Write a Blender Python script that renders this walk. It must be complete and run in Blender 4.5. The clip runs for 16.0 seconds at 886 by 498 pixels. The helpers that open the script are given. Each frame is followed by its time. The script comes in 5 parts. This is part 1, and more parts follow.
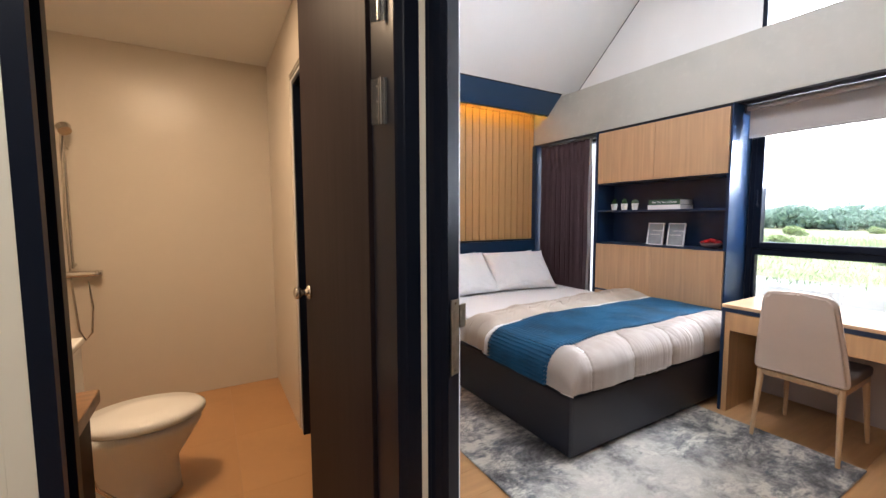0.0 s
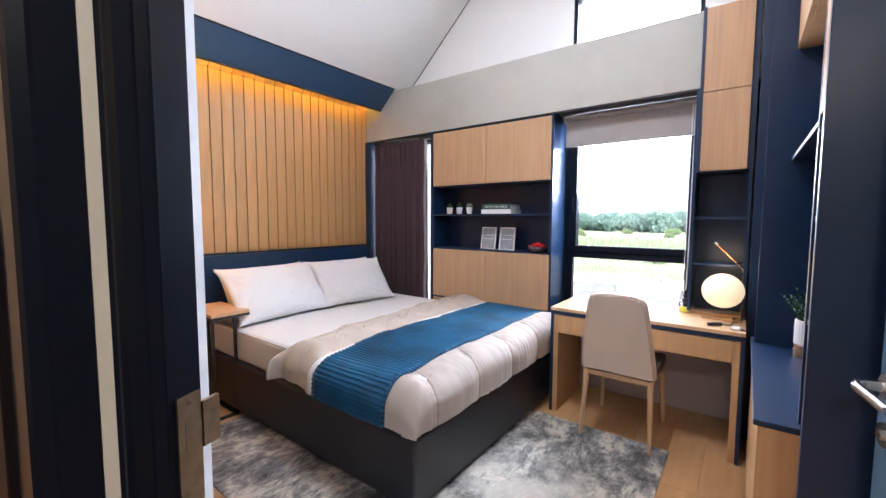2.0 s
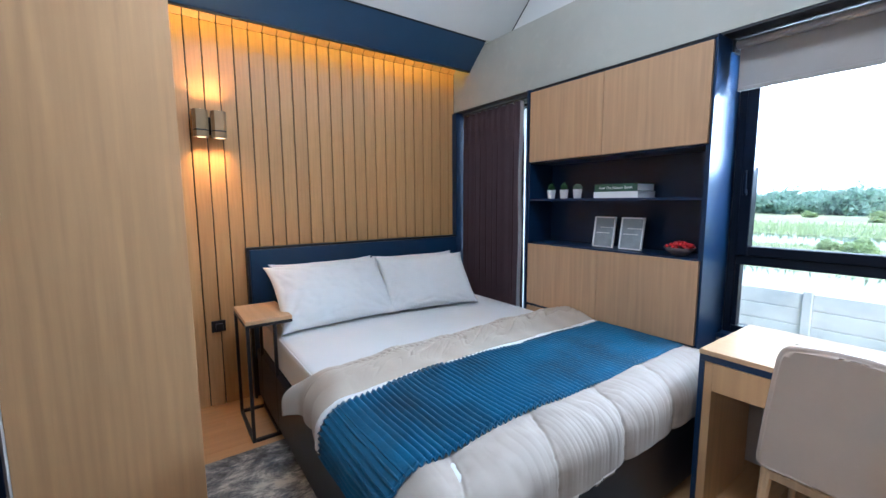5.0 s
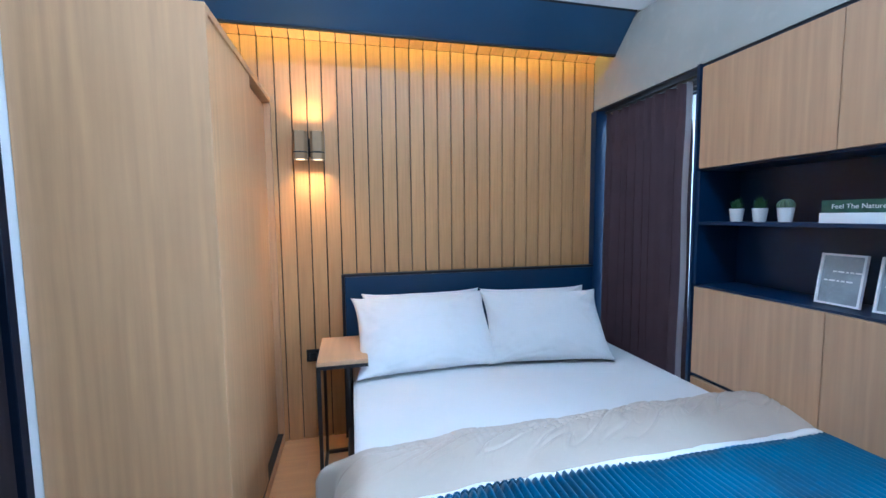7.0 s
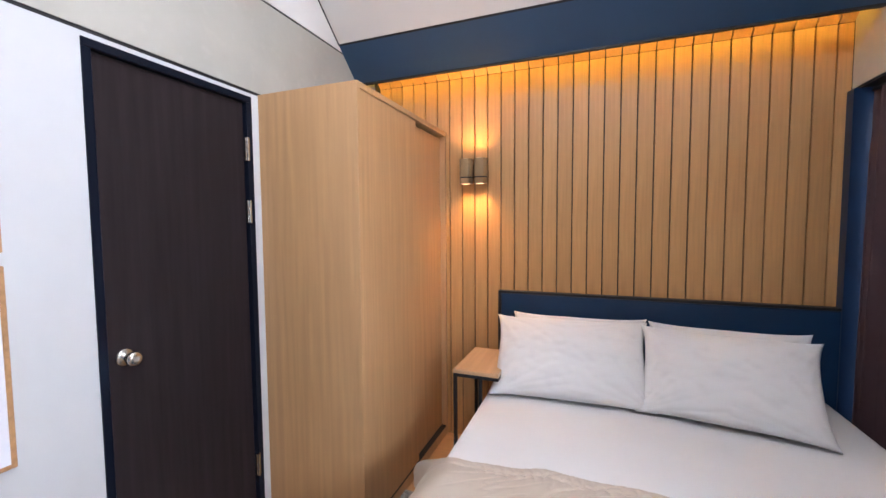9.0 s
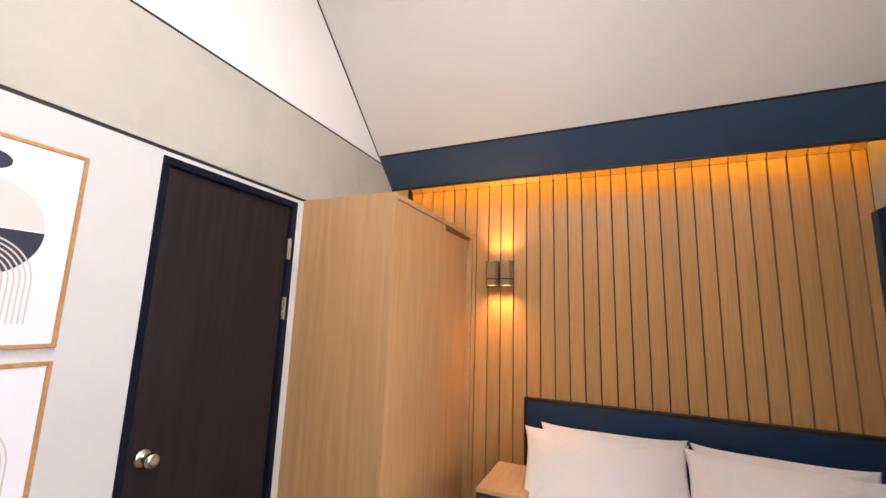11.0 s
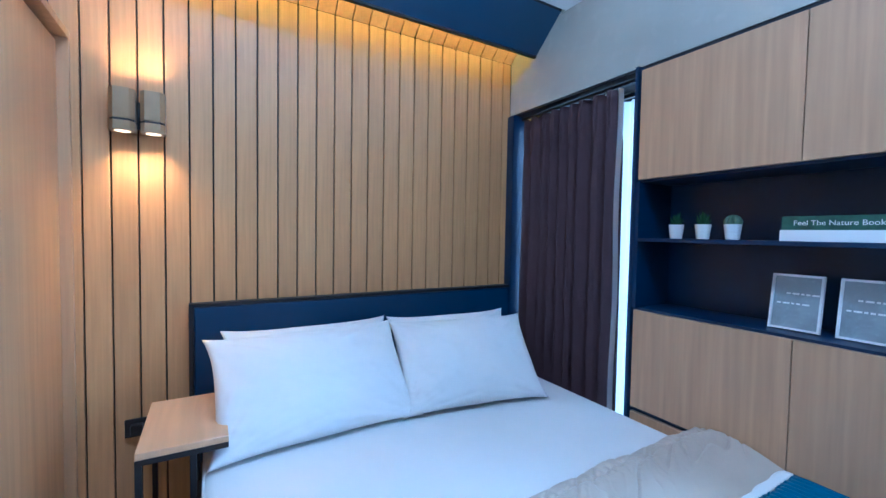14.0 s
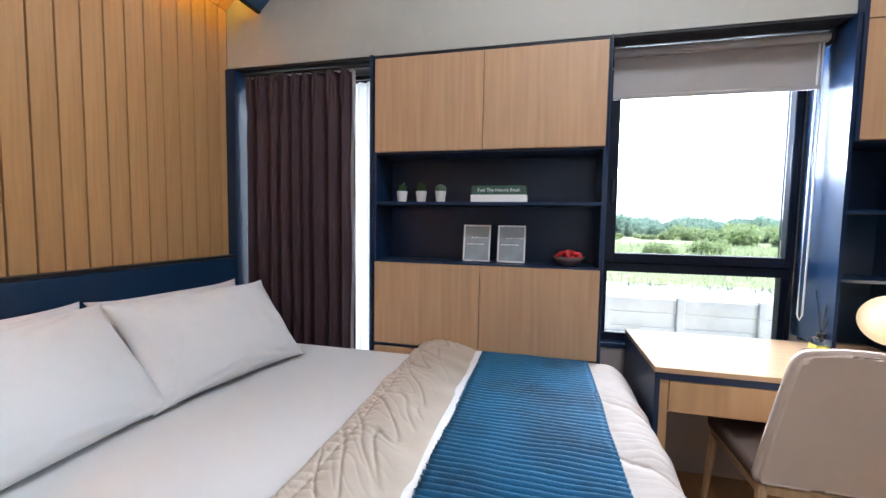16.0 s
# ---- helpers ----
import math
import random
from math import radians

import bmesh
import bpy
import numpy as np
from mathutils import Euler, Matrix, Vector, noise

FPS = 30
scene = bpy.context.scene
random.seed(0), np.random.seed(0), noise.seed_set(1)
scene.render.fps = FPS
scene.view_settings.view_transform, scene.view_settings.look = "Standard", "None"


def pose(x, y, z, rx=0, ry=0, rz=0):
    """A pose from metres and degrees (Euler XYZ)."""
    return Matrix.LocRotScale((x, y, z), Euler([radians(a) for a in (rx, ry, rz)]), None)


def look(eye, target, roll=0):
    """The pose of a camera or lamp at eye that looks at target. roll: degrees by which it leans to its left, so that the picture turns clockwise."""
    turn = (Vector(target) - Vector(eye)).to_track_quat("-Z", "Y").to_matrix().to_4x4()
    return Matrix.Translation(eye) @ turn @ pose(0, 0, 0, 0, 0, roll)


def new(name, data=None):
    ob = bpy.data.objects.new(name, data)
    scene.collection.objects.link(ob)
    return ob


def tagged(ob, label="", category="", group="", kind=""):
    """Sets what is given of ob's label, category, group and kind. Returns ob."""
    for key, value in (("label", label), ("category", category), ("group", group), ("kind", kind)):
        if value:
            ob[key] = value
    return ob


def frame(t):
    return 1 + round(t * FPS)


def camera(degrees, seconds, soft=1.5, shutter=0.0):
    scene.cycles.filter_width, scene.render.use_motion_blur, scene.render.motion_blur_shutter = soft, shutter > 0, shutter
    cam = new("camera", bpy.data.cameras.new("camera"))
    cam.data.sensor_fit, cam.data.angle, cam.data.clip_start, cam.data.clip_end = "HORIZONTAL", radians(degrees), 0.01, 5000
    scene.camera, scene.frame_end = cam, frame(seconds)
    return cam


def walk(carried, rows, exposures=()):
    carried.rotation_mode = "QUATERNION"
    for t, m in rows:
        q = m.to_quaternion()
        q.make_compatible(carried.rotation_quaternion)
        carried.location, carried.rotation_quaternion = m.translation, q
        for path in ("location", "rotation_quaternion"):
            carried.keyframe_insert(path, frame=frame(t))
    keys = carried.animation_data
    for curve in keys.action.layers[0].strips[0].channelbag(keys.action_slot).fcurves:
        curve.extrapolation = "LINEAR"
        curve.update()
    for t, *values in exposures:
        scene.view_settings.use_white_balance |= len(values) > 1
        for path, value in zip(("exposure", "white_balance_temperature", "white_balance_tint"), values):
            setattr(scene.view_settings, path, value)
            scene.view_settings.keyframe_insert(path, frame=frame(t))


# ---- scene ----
cam = camera(95.6, 16.0)
PATH = [
    (0, (0.061, 0.179, 1.356), (1.063, 1.902, 1.195), -0.2),
    (0.5, (0.099, 0.165, 1.343), (1.356, 1.712, 1.178), -0.2),
    (1, (0.206, 0.248, 1.356), (1.639, 1.633, 1.192), -0.1),
    (1.5, (0.297, 0.363, 1.369), (1.849, 1.614, 1.209), 0.0),
    (2, (0.406, 0.501, 1.363), (1.999, 1.702, 1.215), 0.2),
    (2.5, (0.557, 0.619, 1.35), (2.149, 1.819, 1.192), 0.4),
    (3, (0.752, 0.694, 1.411), (2.328, 1.911, 1.226), -0.1),
    (3.5, (0.868, 0.767, 1.38), (2.427, 2.008, 1.21), 0.0),
    (4, (0.946, 0.831, 1.369), (2.427, 2.163, 1.189), 0.2),
    (4.5, (1.068, 0.85, 1.372), (2.428, 2.3, 1.157), 0.1),
    (5, (1.199, 0.84, 1.396), (2.348, 2.46, 1.161), -0.3),
    (5.2, (1.236, 0.828, 1.418), (2.27, 2.523, 1.179), -0.6),
    (7.3, (1.821, 1.244, 1.454), (2.101, 3.218, 1.294), -0.5),
    (7.5, (1.866, 1.235, 1.454), (2.005, 3.224, 1.296), -0.5),
    (8, (2.015, 1.177, 1.469), (1.826, 3.164, 1.341), -0.5),
    (8.5, (2.175, 1.172, 1.502), (1.686, 3.107, 1.373), -0.5),
    (9, (2.299, 1.2, 1.53), (1.583, 3.064, 1.41), -0.4),
    (9.5, (2.297, 1.153, 1.581), (1.442, 2.96, 1.505), -0.0),
    (9.7, (2.287, 1.124, 1.612), (1.408, 2.92, 1.596), 0.3),
    (11.8, (2.257, 1.228, 1.575), (1.687, 3.103, 1.974), 0.3),
    (12, (2.191, 1.265, 1.565), (1.766, 3.183, 1.941), 0.3),
    (12.5, (2.089, 1.392, 1.501), (2.029, 3.377, 1.734), 0.4),
    (13, (2.019, 1.555, 1.492), (2.284, 3.536, 1.574), 0.4),
    (13.5, (1.88, 1.68, 1.462), (2.511, 3.577, 1.433), 0.7),
    (14, (1.765, 1.768, 1.419), (2.767, 3.498, 1.34), 1.0),
    (14.5, (1.667, 1.868, 1.38), (2.978, 3.373, 1.246), 0.6),
    (15, (1.591, 1.881, 1.334), (3.144, 3.135, 1.208), 1.2),
    (15.5, (1.434, 1.961, 1.277), (3.223, 2.848, 1.172), 1.2),
    (16, (1.395, 2.027, 1.307), (3.333, 2.502, 1.171), 0.9),
]
walk(cam, [(t, look(eye, target, roll)) for t, eye, target, roll in PATH], exposures=((0.0,1.6,6150,14),(0.5,1.6,5800,11),(1.5,1.65,5750,15),(2.0,1.68,5900,16),(2.5,1.66,6250,17),(3.5,1.44,5500,10),(4.5,1.34,5350,7),(5.0,1.3,5100,4),(7.5,1.5,4350,1),(8.5,1.48,5450,14),(9.0,1.35,6050,16),(9.7,1.3,7300,20),(12.0,1.44,6700,18),(12.5,1.5,5600,10),(13.0,1.46,4450,1),(13.5,1.42,4050,-1),(14.0,1.43,3900,0),(14.5,1.47,4200,-1),(15.0,1.48,4650,1),(16.0,1.4,5850,10)))
SKY, DAY, ROOM, GLOBE, LED, SPOT = 0.15, 0.25, 17.0, 0.26, 33.0, 4.4

# ---- world, sun, lights ----
world = bpy.data.worlds.new("sky")
scene.world = world
world.use_nodes = True
wn = world.node_tree
bg = wn.nodes["Background"]
sky = wn.nodes.new("ShaderNodeTexSky")
sky.sky_type, sky.sun_disc = "NISHITA", False
sky.sun_elevation, sky.sun_rotation = radians(58), radians(200)
sky.dust_density, sky.air_density = 1.5, 1.0
wn.links.new(sky.outputs[0], bg.inputs[0])
bg.inputs[1].default_value = SKY

sun = new("sun", bpy.data.lights.new("sun", "SUN"))
sun.data.energy, sun.data.angle, sun.data.color = 3.0, radians(12), (1, 0.96, 0.9)
sun.matrix_world = look((0, 0, 30), (6, 10, 0))


def area_lamp(name, eye, target, sx, sy, watts, colour):
    ob = new(name, bpy.data.lights.new(name, "AREA"))
    ob.data.shape, ob.data.size, ob.data.size_y = "RECTANGLE", sx, sy
    ob.data.energy, ob.data.color = watts, colour
    ob.matrix_world = look(eye, target)
    return ob


# daylight through the three openings of the window wall
area_lamp("window_daylight", (3.87, 1.28, 1.82), (2.0, 1.28, 1.55), 0.70, 0.50, 75 * DAY, (0.86, 0.93, 1.0))
area_lamp("clerestory_daylight", (3.87, 1.24, 2.93), (1.6, 1.6, 1.6), 0.82, 0.42, 36 * DAY, (0.86, 0.93, 1.0))
area_lamp("side_window_daylight", (3.86, 3.42, 1.2), (2.5, 3.3, 1.2), 0.84, 1.95, 15 * DAY, (0.9, 0.95, 1.0))
# unseen lamps, added: a warm one for the bathroom's glow, fill for the hall
area_lamp("bathroom_downlight", (-0.3, 2.2, 2.53), (-0.3, 2.2, 0), 0.5, 0.5, 11, (1.0, 0.70, 0.42))
area_lamp("hall_downlight", (-0.6, 0.2, 2.42), (-0.6, 0.2, 0), 0.4, 0.4, 7, (1.0, 0.93, 0.82))
# unseen fill lamp, added under the ridge to brighten bed and slat wall
area_lamp("bedroom_downlight", (2.0, 1.45, 3.55), (2.1, 2.2, 0), 0.5, 0.5, ROOM, (0.98, 0.98, 1.0))

# ---- materials ----


def mat(name, colour, rough=0.5, metal=0.0, spec=0.5, **kw):
    """Principled material; mottling: (scale, amount), grain: (sx, sy, sz, amount), bump: (scale, strength)."""
    m = bpy.data.materials.new(name)
    m.use_nodes = True
    nt = m.node_tree
    b = nt.nodes["Principled BSDF"]
    b.inputs["Base Color"].default_value = (*colour, 1)
    b.inputs["Roughness"].default_value = rough
    b.inputs["Metallic"].default_value = metal
    b.inputs["Specular IOR Level"].default_value = spec
    tc = nt.nodes.new("ShaderNodeTexCoord")
    src = tc.outputs["Object"]
    last = None

    def noise_fac(scale_vec, scale, detail=4.0):
        mp = nt.nodes.new("ShaderNodeMapping")
        mp.inputs["Scale"].default_value = scale_vec
        nt.links.new(src, mp.inputs[0])
        n = nt.nodes.new("ShaderNodeTexNoise")
        n.inputs["Scale"].default_value, n.inputs["Detail"].default_value = scale, detail
        nt.links.new(mp.outputs[0], n.inputs["Vector"])
        return n.outputs[0]

    def mixed(fac, colour_a, colour_b, lo, hi):
        r = nt.nodes.new("ShaderNodeMapRange")
        r.inputs[1].default_value, r.inputs[2].default_value = lo, hi
        nt.links.new(fac, r.inputs[0])
        x = nt.nodes.new("ShaderNodeMix")
        x.data_type = "RGBA"
        nt.links.new(r.outputs[0], x.inputs[0])
        for sock, c in ((x.inputs[6], colour_a), (x.inputs[7], colour_b)):
            if isinstance(c, tuple):
                sock.default_value = (*c, 1)
            else:
                nt.links.new(c, sock)
        return x.outputs[2]

    out = None
    if "grain" in kw:
        g, amt = kw["grain"][:3], kw["grain"][3]
        dark = tuple(c * (1 - amt) for c in colour)
        lite = tuple(min(1, c * (1 + amt * 0.7)) for c in colour)
        out = mixed(noise_fac(g, 1.0, 5.0), dark, lite, 0.3, 0.7)
        wide = noise_fac(tuple(v * 0.22 for v in g), 1.0, 2.0)
        out = mixed(wide, out, tuple(c * (1 - amt * 0.6) for c in colour), 0.45, 0.85)
    if "mottle" in kw:
        sc, amt = kw["mottle"]
        a = tuple(c * (1 - amt) for c in colour)
        base = out if out is not None else colour
        out = mixed(noise_fac((1, 1, 1), sc, 6.0), base, a, 0.42, 0.75)
        out = mixed(noise_fac((1, 1, 1), sc * 7, 3.0), out, tuple(min(1, c * (1 + amt * 0.4)) for c in colour), 0.55, 0.9)
    if kw.get("vary"):
        oi = nt.nodes.new("ShaderNodeObjectInfo")
        hs = nt.nodes.new("ShaderNodeHueSaturation")
        r = nt.nodes.new("ShaderNodeMapRange")
        r.inputs[3].default_value, r.inputs[4].default_value = 1 - kw["vary"], 1 + kw["vary"]
        nt.links.new(oi.outputs["Random"], r.inputs[0])
        nt.links.new(r.outputs[0], hs.inputs["Value"])
        if out is not None:
            nt.links.new(out, hs.inputs["Color"])
        else:
            hs.inputs["Color"].default_value = (*colour, 1)
        out = hs.outputs[0]
    if out is not None:
        nt.links.new(out, b.inputs["Base Color"])
    if "bump" in kw:
        sc, st = kw["bump"][:2]
        vec = kw["bump"][2] if len(kw["bump"]) > 2 else (1, 1, 1)
        bp = nt.nodes.new("ShaderNodeBump")
        bp.inputs["Strength"].default_value, bp.inputs["Distance"].default_value = st, 0.004
        nt.links.new(noise_fac(vec, sc), bp.inputs["Height"])
        nt.links.new(bp.outputs[0], b.inputs["Normal"])
    if "sheen" in kw:
        b.inputs["Sheen Weight"].default_value = kw["sheen"]
        b.inputs["Sheen Roughness"].default_value = 0.4
    if "emit" in kw:
        b.inputs["Emission Color"].default_value = (*kw["emit"][:3], 1)
        b.inputs["Emission Strength"].default_value = kw["emit"][3]
    if "through" in kw:
        b.inputs["Transmission Weight"].default_value = kw["through"]
        b.inputs["IOR"].default_value = 1.45
    return m


OAK = (0.515, 0.303, 0.142)
M_white = mat("white_wall_paint", (0.57, 0.58, 0.59), 0.6, mottle=(1.2, 0.04), bump=(60, 0.06))
M_cream = mat("cream_wall_paint", (0.74, 0.70, 0.58), 0.55, mottle=(1.2, 0.04), bump=(60, 0.06))
M_ceil = mat("white_ceiling_paint", (0.745, 0.74, 0.72), 0.7, mottle=(0.9, 0.04), bump=(40, 0.05))
M_concrete = mat("grey_skim_plaster", (0.43, 0.42, 0.37), 0.65, mottle=(2.2, 0.16), bump=(30, 0.12))
M_oak_v = mat("light_oak_laminate", OAK, 0.45, grain=(42, 42, 1.8, 0.13), bump=(1, 0.06, (160, 160, 6)))
M_oak_pink = mat("pale_oak_door_laminate", (0.49, 0.302, 0.165), 0.42, grain=(46, 46, 2.0, 0.15), bump=(1, 0.05, (160, 160, 6)))
M_slat = mat("oak_slat_veneer", (0.535, 0.30, 0.118), 0.45, grain=(60, 60, 2.5, 0.16), vary=0.07, bump=(1, 0.06, (200, 200, 8)))
M_oak_h = mat("oak_desktop_laminate", (0.56, 0.36, 0.20), 0.32, grain=(30, 2.2, 30, 0.14))
M_floor = mat("oak_vinyl_plank", (0.52, 0.29, 0.125), 0.36, grain=(2.0, 26, 26, 0.12), vary=0.025, bump=(1, 0.05, (5, 120, 120)))
M_black = mat("black_blue_laminate", (0.005, 0.022, 0.064), 0.36, mottle=(5, 0.2))
M_groove = mat("black_joint", (0.012, 0.012, 0.014), 0.6)
M_blue = mat("navy_painted_board", (0.030, 0.075, 0.150), 0.42, mottle=(3, 0.08))
M_frame = mat("black_gloss_door_frame", (0.005, 0.008, 0.017), 0.34, spec=0.16, bump=(25, 0.05))
M_door = mat("dark_brown_door_veneer", (0.024, 0.018, 0.0195), 0.50, spec=0.08, grain=(40, 40, 2, 0.2))
M_leaf = mat("dark_blue_grey_door_veneer", (0.10, 0.18, 0.27), 0.33, grain=(40, 40, 2, 0.15))
M_steel = mat("brushed_steel", (0.62, 0.60, 0.56), 0.26, 1.0, mottle=(30, 0.1))
M_strike = mat("dull_steel_strike", (0.36, 0.32, 0.25), 0.38, 1.0, mottle=(60, 0.3))
M_brass = mat("copper_brass", (0.72, 0.42, 0.22), 0.25, 1.0)
M_bronze = mat("bronze_lamp_metal", (0.34, 0.235, 0.125), 0.42, 0.3, mottle=(20, 0.1))
M_linen = mat("white_cotton", (0.71, 0.71, 0.71), 0.85, mottle=(4, 0.03), bump=(500, 0.06), sheen=0.15)
M_duvet = mat("beige_grey_satin_duvet", (0.385, 0.325, 0.28), 0.68, mottle=(5, 0.05), bump=(300, 0.08), sheen=0.1)
M_fold = mat("taupe_satin_lining", (0.49, 0.42, 0.345), 0.5, mottle=(5, 0.06), bump=(300, 0.06), sheen=0.1)
M_pipe = mat("white_piping", (0.8, 0.8, 0.8), 0.7)
M_runner = mat("teal_blue_plush", (0.003, 0.104, 0.222), 0.7, mottle=(3.6, 0.6), bump=(140, 0.4), sheen=0.16)
M_navy_leather = mat("navy_leatherette", (0.006, 0.034, 0.088), 0.4, mottle=(8, 0.1), bump=(120, 0.12))
M_bedblack = mat("black_leatherette", (0.012, 0.014, 0.023), 0.42, mottle=(6, 0.15), bump=(150, 0.15))
M_curtain = mat("aubergine_curtain_cloth", (0.062, 0.031, 0.036), 0.8, mottle=(6, 0.2), bump=(260, 0.2))
M_sheer = mat("white_sheer_voile", (0.80, 0.79, 0.80), 0.8, mottle=(8, 0.05))
_s = M_sheer.node_tree
_st = _s.nodes.new("ShaderNodeBsdfTranslucent")
_st.inputs[0].default_value = (0.92, 0.91, 0.92, 1)
_sm = _s.nodes.new("ShaderNodeMixShader")
_sm.inputs[0].default_value = 0.8
_s.links.new(_s.nodes["Principled BSDF"].outputs[0], _sm.inputs[1])
_s.links.new(_st.outputs[0], _sm.inputs[2])
_s.links.new(_sm.outputs[0], _s.nodes["Material Output"].inputs[0])
M_blind = mat("grey_roller_blind_cloth", (0.36, 0.33, 0.31), 0.75, mottle=(8, 0.05), bump=(300, 0.1))
M_chair = mat("beige_leatherette", (0.57, 0.455, 0.37), 0.5, mottle=(6, 0.05), bump=(150, 0.08))
M_chairwood = mat("pale_ash_wood", (0.55, 0.36, 0.20), 0.42, grain=(60, 60, 5, 0.15))
M_taupe = mat("taupe_wall_board", (0.46, 0.385, 0.35), 0.6, mottle=(2.5, 0.08), bump=(40, 0.08))
M_metal_black = mat("black_powder_coat", (0.012, 0.012, 0.014), 0.45, bump=(200, 0.1))
M_plastic = mat("black_plastic", (0.012, 0.012, 0.014), 0.35)
M_ceramic = mat("white_ceramic", (0.82, 0.82, 0.80), 0.12)
M_tile = mat("beige_wall_tile", (0.63, 0.58, 0.51), 0.30, mottle=(1.5, 0.04))
M_tilefloor = mat("tan_floor_tile", (0.52, 0.29, 0.13), 0.30, mottle=(3, 0.1), vary=0.03)
M_pot = mat("white_pot_glaze", (0.78, 0.78, 0.77), 0.45, mottle=(20, 0.05))
M_green = mat("succulent_leaf", (0.035, 0.11, 0.035), 0.5, mottle=(40, 0.3))
M_cactus = mat("cactus_skin", (0.09, 0.14, 0.085), 0.6, mottle=(40, 0.3))
M_red = mat("red_berries", (0.55, 0.02, 0.025), 0.3)
M_bowl = mat("dark_stoneware", (0.14, 0.10, 0.10), 0.4, mottle=(20, 0.1))
M_paper = mat("white_paper", (0.80, 0.80, 0.80), 0.7)
M_art = mat("lavender_white_art_paper", (0.74, 0.74, 0.80), 0.5, mottle=(4, 0.03))
M_artnavy = mat("navy_print_ink", (0.016, 0.022, 0.05), 0.6, mottle=(30, 0.2))
M_artline = mat("taupe_print_ink", (0.55, 0.49, 0.46), 0.6)
M_artblush = mat("blush_print_ink", (0.66, 0.58, 0.55), 0.6)
M_picwood = mat("reddish_wood_moulding", (0.46, 0.25, 0.11), 0.4, grain=(50, 50, 50, 0.2))
M_book = mat("dark_green_book_cover", (0.045, 0.11, 0.075), 0.4, mottle=(25, 0.5))
M_print = mat("grey_print", (0.30, 0.33, 0.35), 0.35, mottle=(9, 0.5))
M_glass = mat("window_glass", (1, 1, 1), 0.0, through=1.0)
M_jar = mat("clear_bottle_glass", (0.95, 0.97, 0.95), 0.03, through=1.0)
M_oil = mat("yellow_green_oil", (0.72, 0.68, 0.10), 0.1)
M_globe = mat("opal_lamp_glass", (0.85, 0.74, 0.55), 0.35, emit=(1.0, 0.74, 0.42, GLOBE))
M_led = mat("amber_led_strip", (0.9, 0.6, 0.2), 0.5, emit=(1.0, 0.57, 0.06, LED))
M_bulb = mat("warm_spot_lens", (0.9, 0.8, 0.6), 0.4, emit=(1.0, 0.62, 0.27, 1.1))
M_grass = mat("field_grass", (0.34, 0.35, 0.20), 0.9, mottle=(0.12, 0.35), bump=(4, 0.5))


def foliage(name, colour, glow):
    m = mat(name, colour, 0.85, mottle=(0.5, 0.3))
    f = m.node_tree
    tr_ = f.nodes.new("ShaderNodeBsdfTranslucent")
    tr_.inputs[0].default_value = (*glow, 1)
    ms = f.nodes.new("ShaderNodeMixShader")
    ms.inputs[0].default_value = 0.55
    f.links.new(f.nodes["Principled BSDF"].outputs[0], ms.inputs[1])
    f.links.new(tr_.outputs[0], ms.inputs[2])
    f.links.new(ms.outputs[0], f.nodes["Material Output"].inputs[0])
    return m


# far trees: distance haze is put into a paler, bluer leaf colour
M_foliage = foliage("haze_tinted_foliage", (0.42, 0.55, 0.47), (0.50, 0.64, 0.52))
M_shrub = foliage("bright_shrub_foliage", (0.46, 0.54, 0.31), (0.58, 0.67, 0.38))
M_bark = mat("tree_bark", (0.09, 0.07, 0.05), 0.9, mottle=(5, 0.3))
M_water = mat("pond_water", (0.05, 0.06, 0.05), 0.06, bump=(2.0, 0.1))
M_fence = mat("pale_concrete_panel", (0.62, 0.61, 0.595), 0.85, mottle=(2.0, 0.25), bump=(20, 0.3))

# rug: grey, blue and cream abrasion pattern
M_rug = mat("distressed_rug_pile", (0.30, 0.30, 0.30), 0.95, bump=(160, 0.5), sheen=0.3)
nt = M_rug.node_tree
tcn = nt.nodes.new("ShaderNodeTexCoord")
n1 = nt.nodes.new("ShaderNodeTexNoise")
n1.inputs["Scale"].default_value, n1.inputs["Detail"].default_value, n1.inputs["Distortion"].default_value = 3.1, 15.0, 0.35
mp1 = nt.nodes.new("ShaderNodeMapping")
mp1.inputs["Scale"].default_value = (1.0, 1.4, 1.0)
n1.inputs["Roughness"].default_value = 0.80
nt.links.new(tcn.outputs["Object"], mp1.inputs[0])
nt.links.new(mp1.outputs[0], n1.inputs["Vector"])
ramp = nt.nodes.new("ShaderNodeValToRGB")
els = ramp.color_ramp.elements
els[0].position, els[0].color = 0.40, (0.042, 0.042, 0.044, 1)
els[1].position, els[1].color = 0.575, (0.58, 0.54, 0.46, 1)
for pos, c in ((0.44, (0.105, 0.100, 0.097, 1)), (0.485, (0.19, 0.187, 0.18, 1)), (0.53, (0.36, 0.34, 0.30, 1))):
    e = els.new(pos)
    e.color = c
nt.links.new(n1.outputs[0], ramp.inputs[0])
n2 = nt.nodes.new("ShaderNodeTexNoise")
n2.inputs["Scale"].default_value, n2.inputs["Detail"].default_value = 15.0, 10.0
mp2 = nt.nodes.new("ShaderNodeMapping")
mp2.inputs["Scale"].default_value = (1.0, 2.6, 1.0)
nt.links.new(tcn.outputs["Object"], mp2.inputs[0])
nt.links.new(mp2.outputs[0], n2.inputs["Vector"])
mr = nt.nodes.new("ShaderNodeMapRange")
mr.inputs[1].default_value, mr.inputs[2].default_value = 0.54, 0.72
nt.links.new(n2.outputs[0], mr.inputs[0])
mx = nt.nodes.new("ShaderNodeMix")
mx.data_type = "RGBA"
nt.links.new(mr.outputs[0], mx.inputs[0])
nt.links.new(ramp.outputs[0], mx.inputs[6])
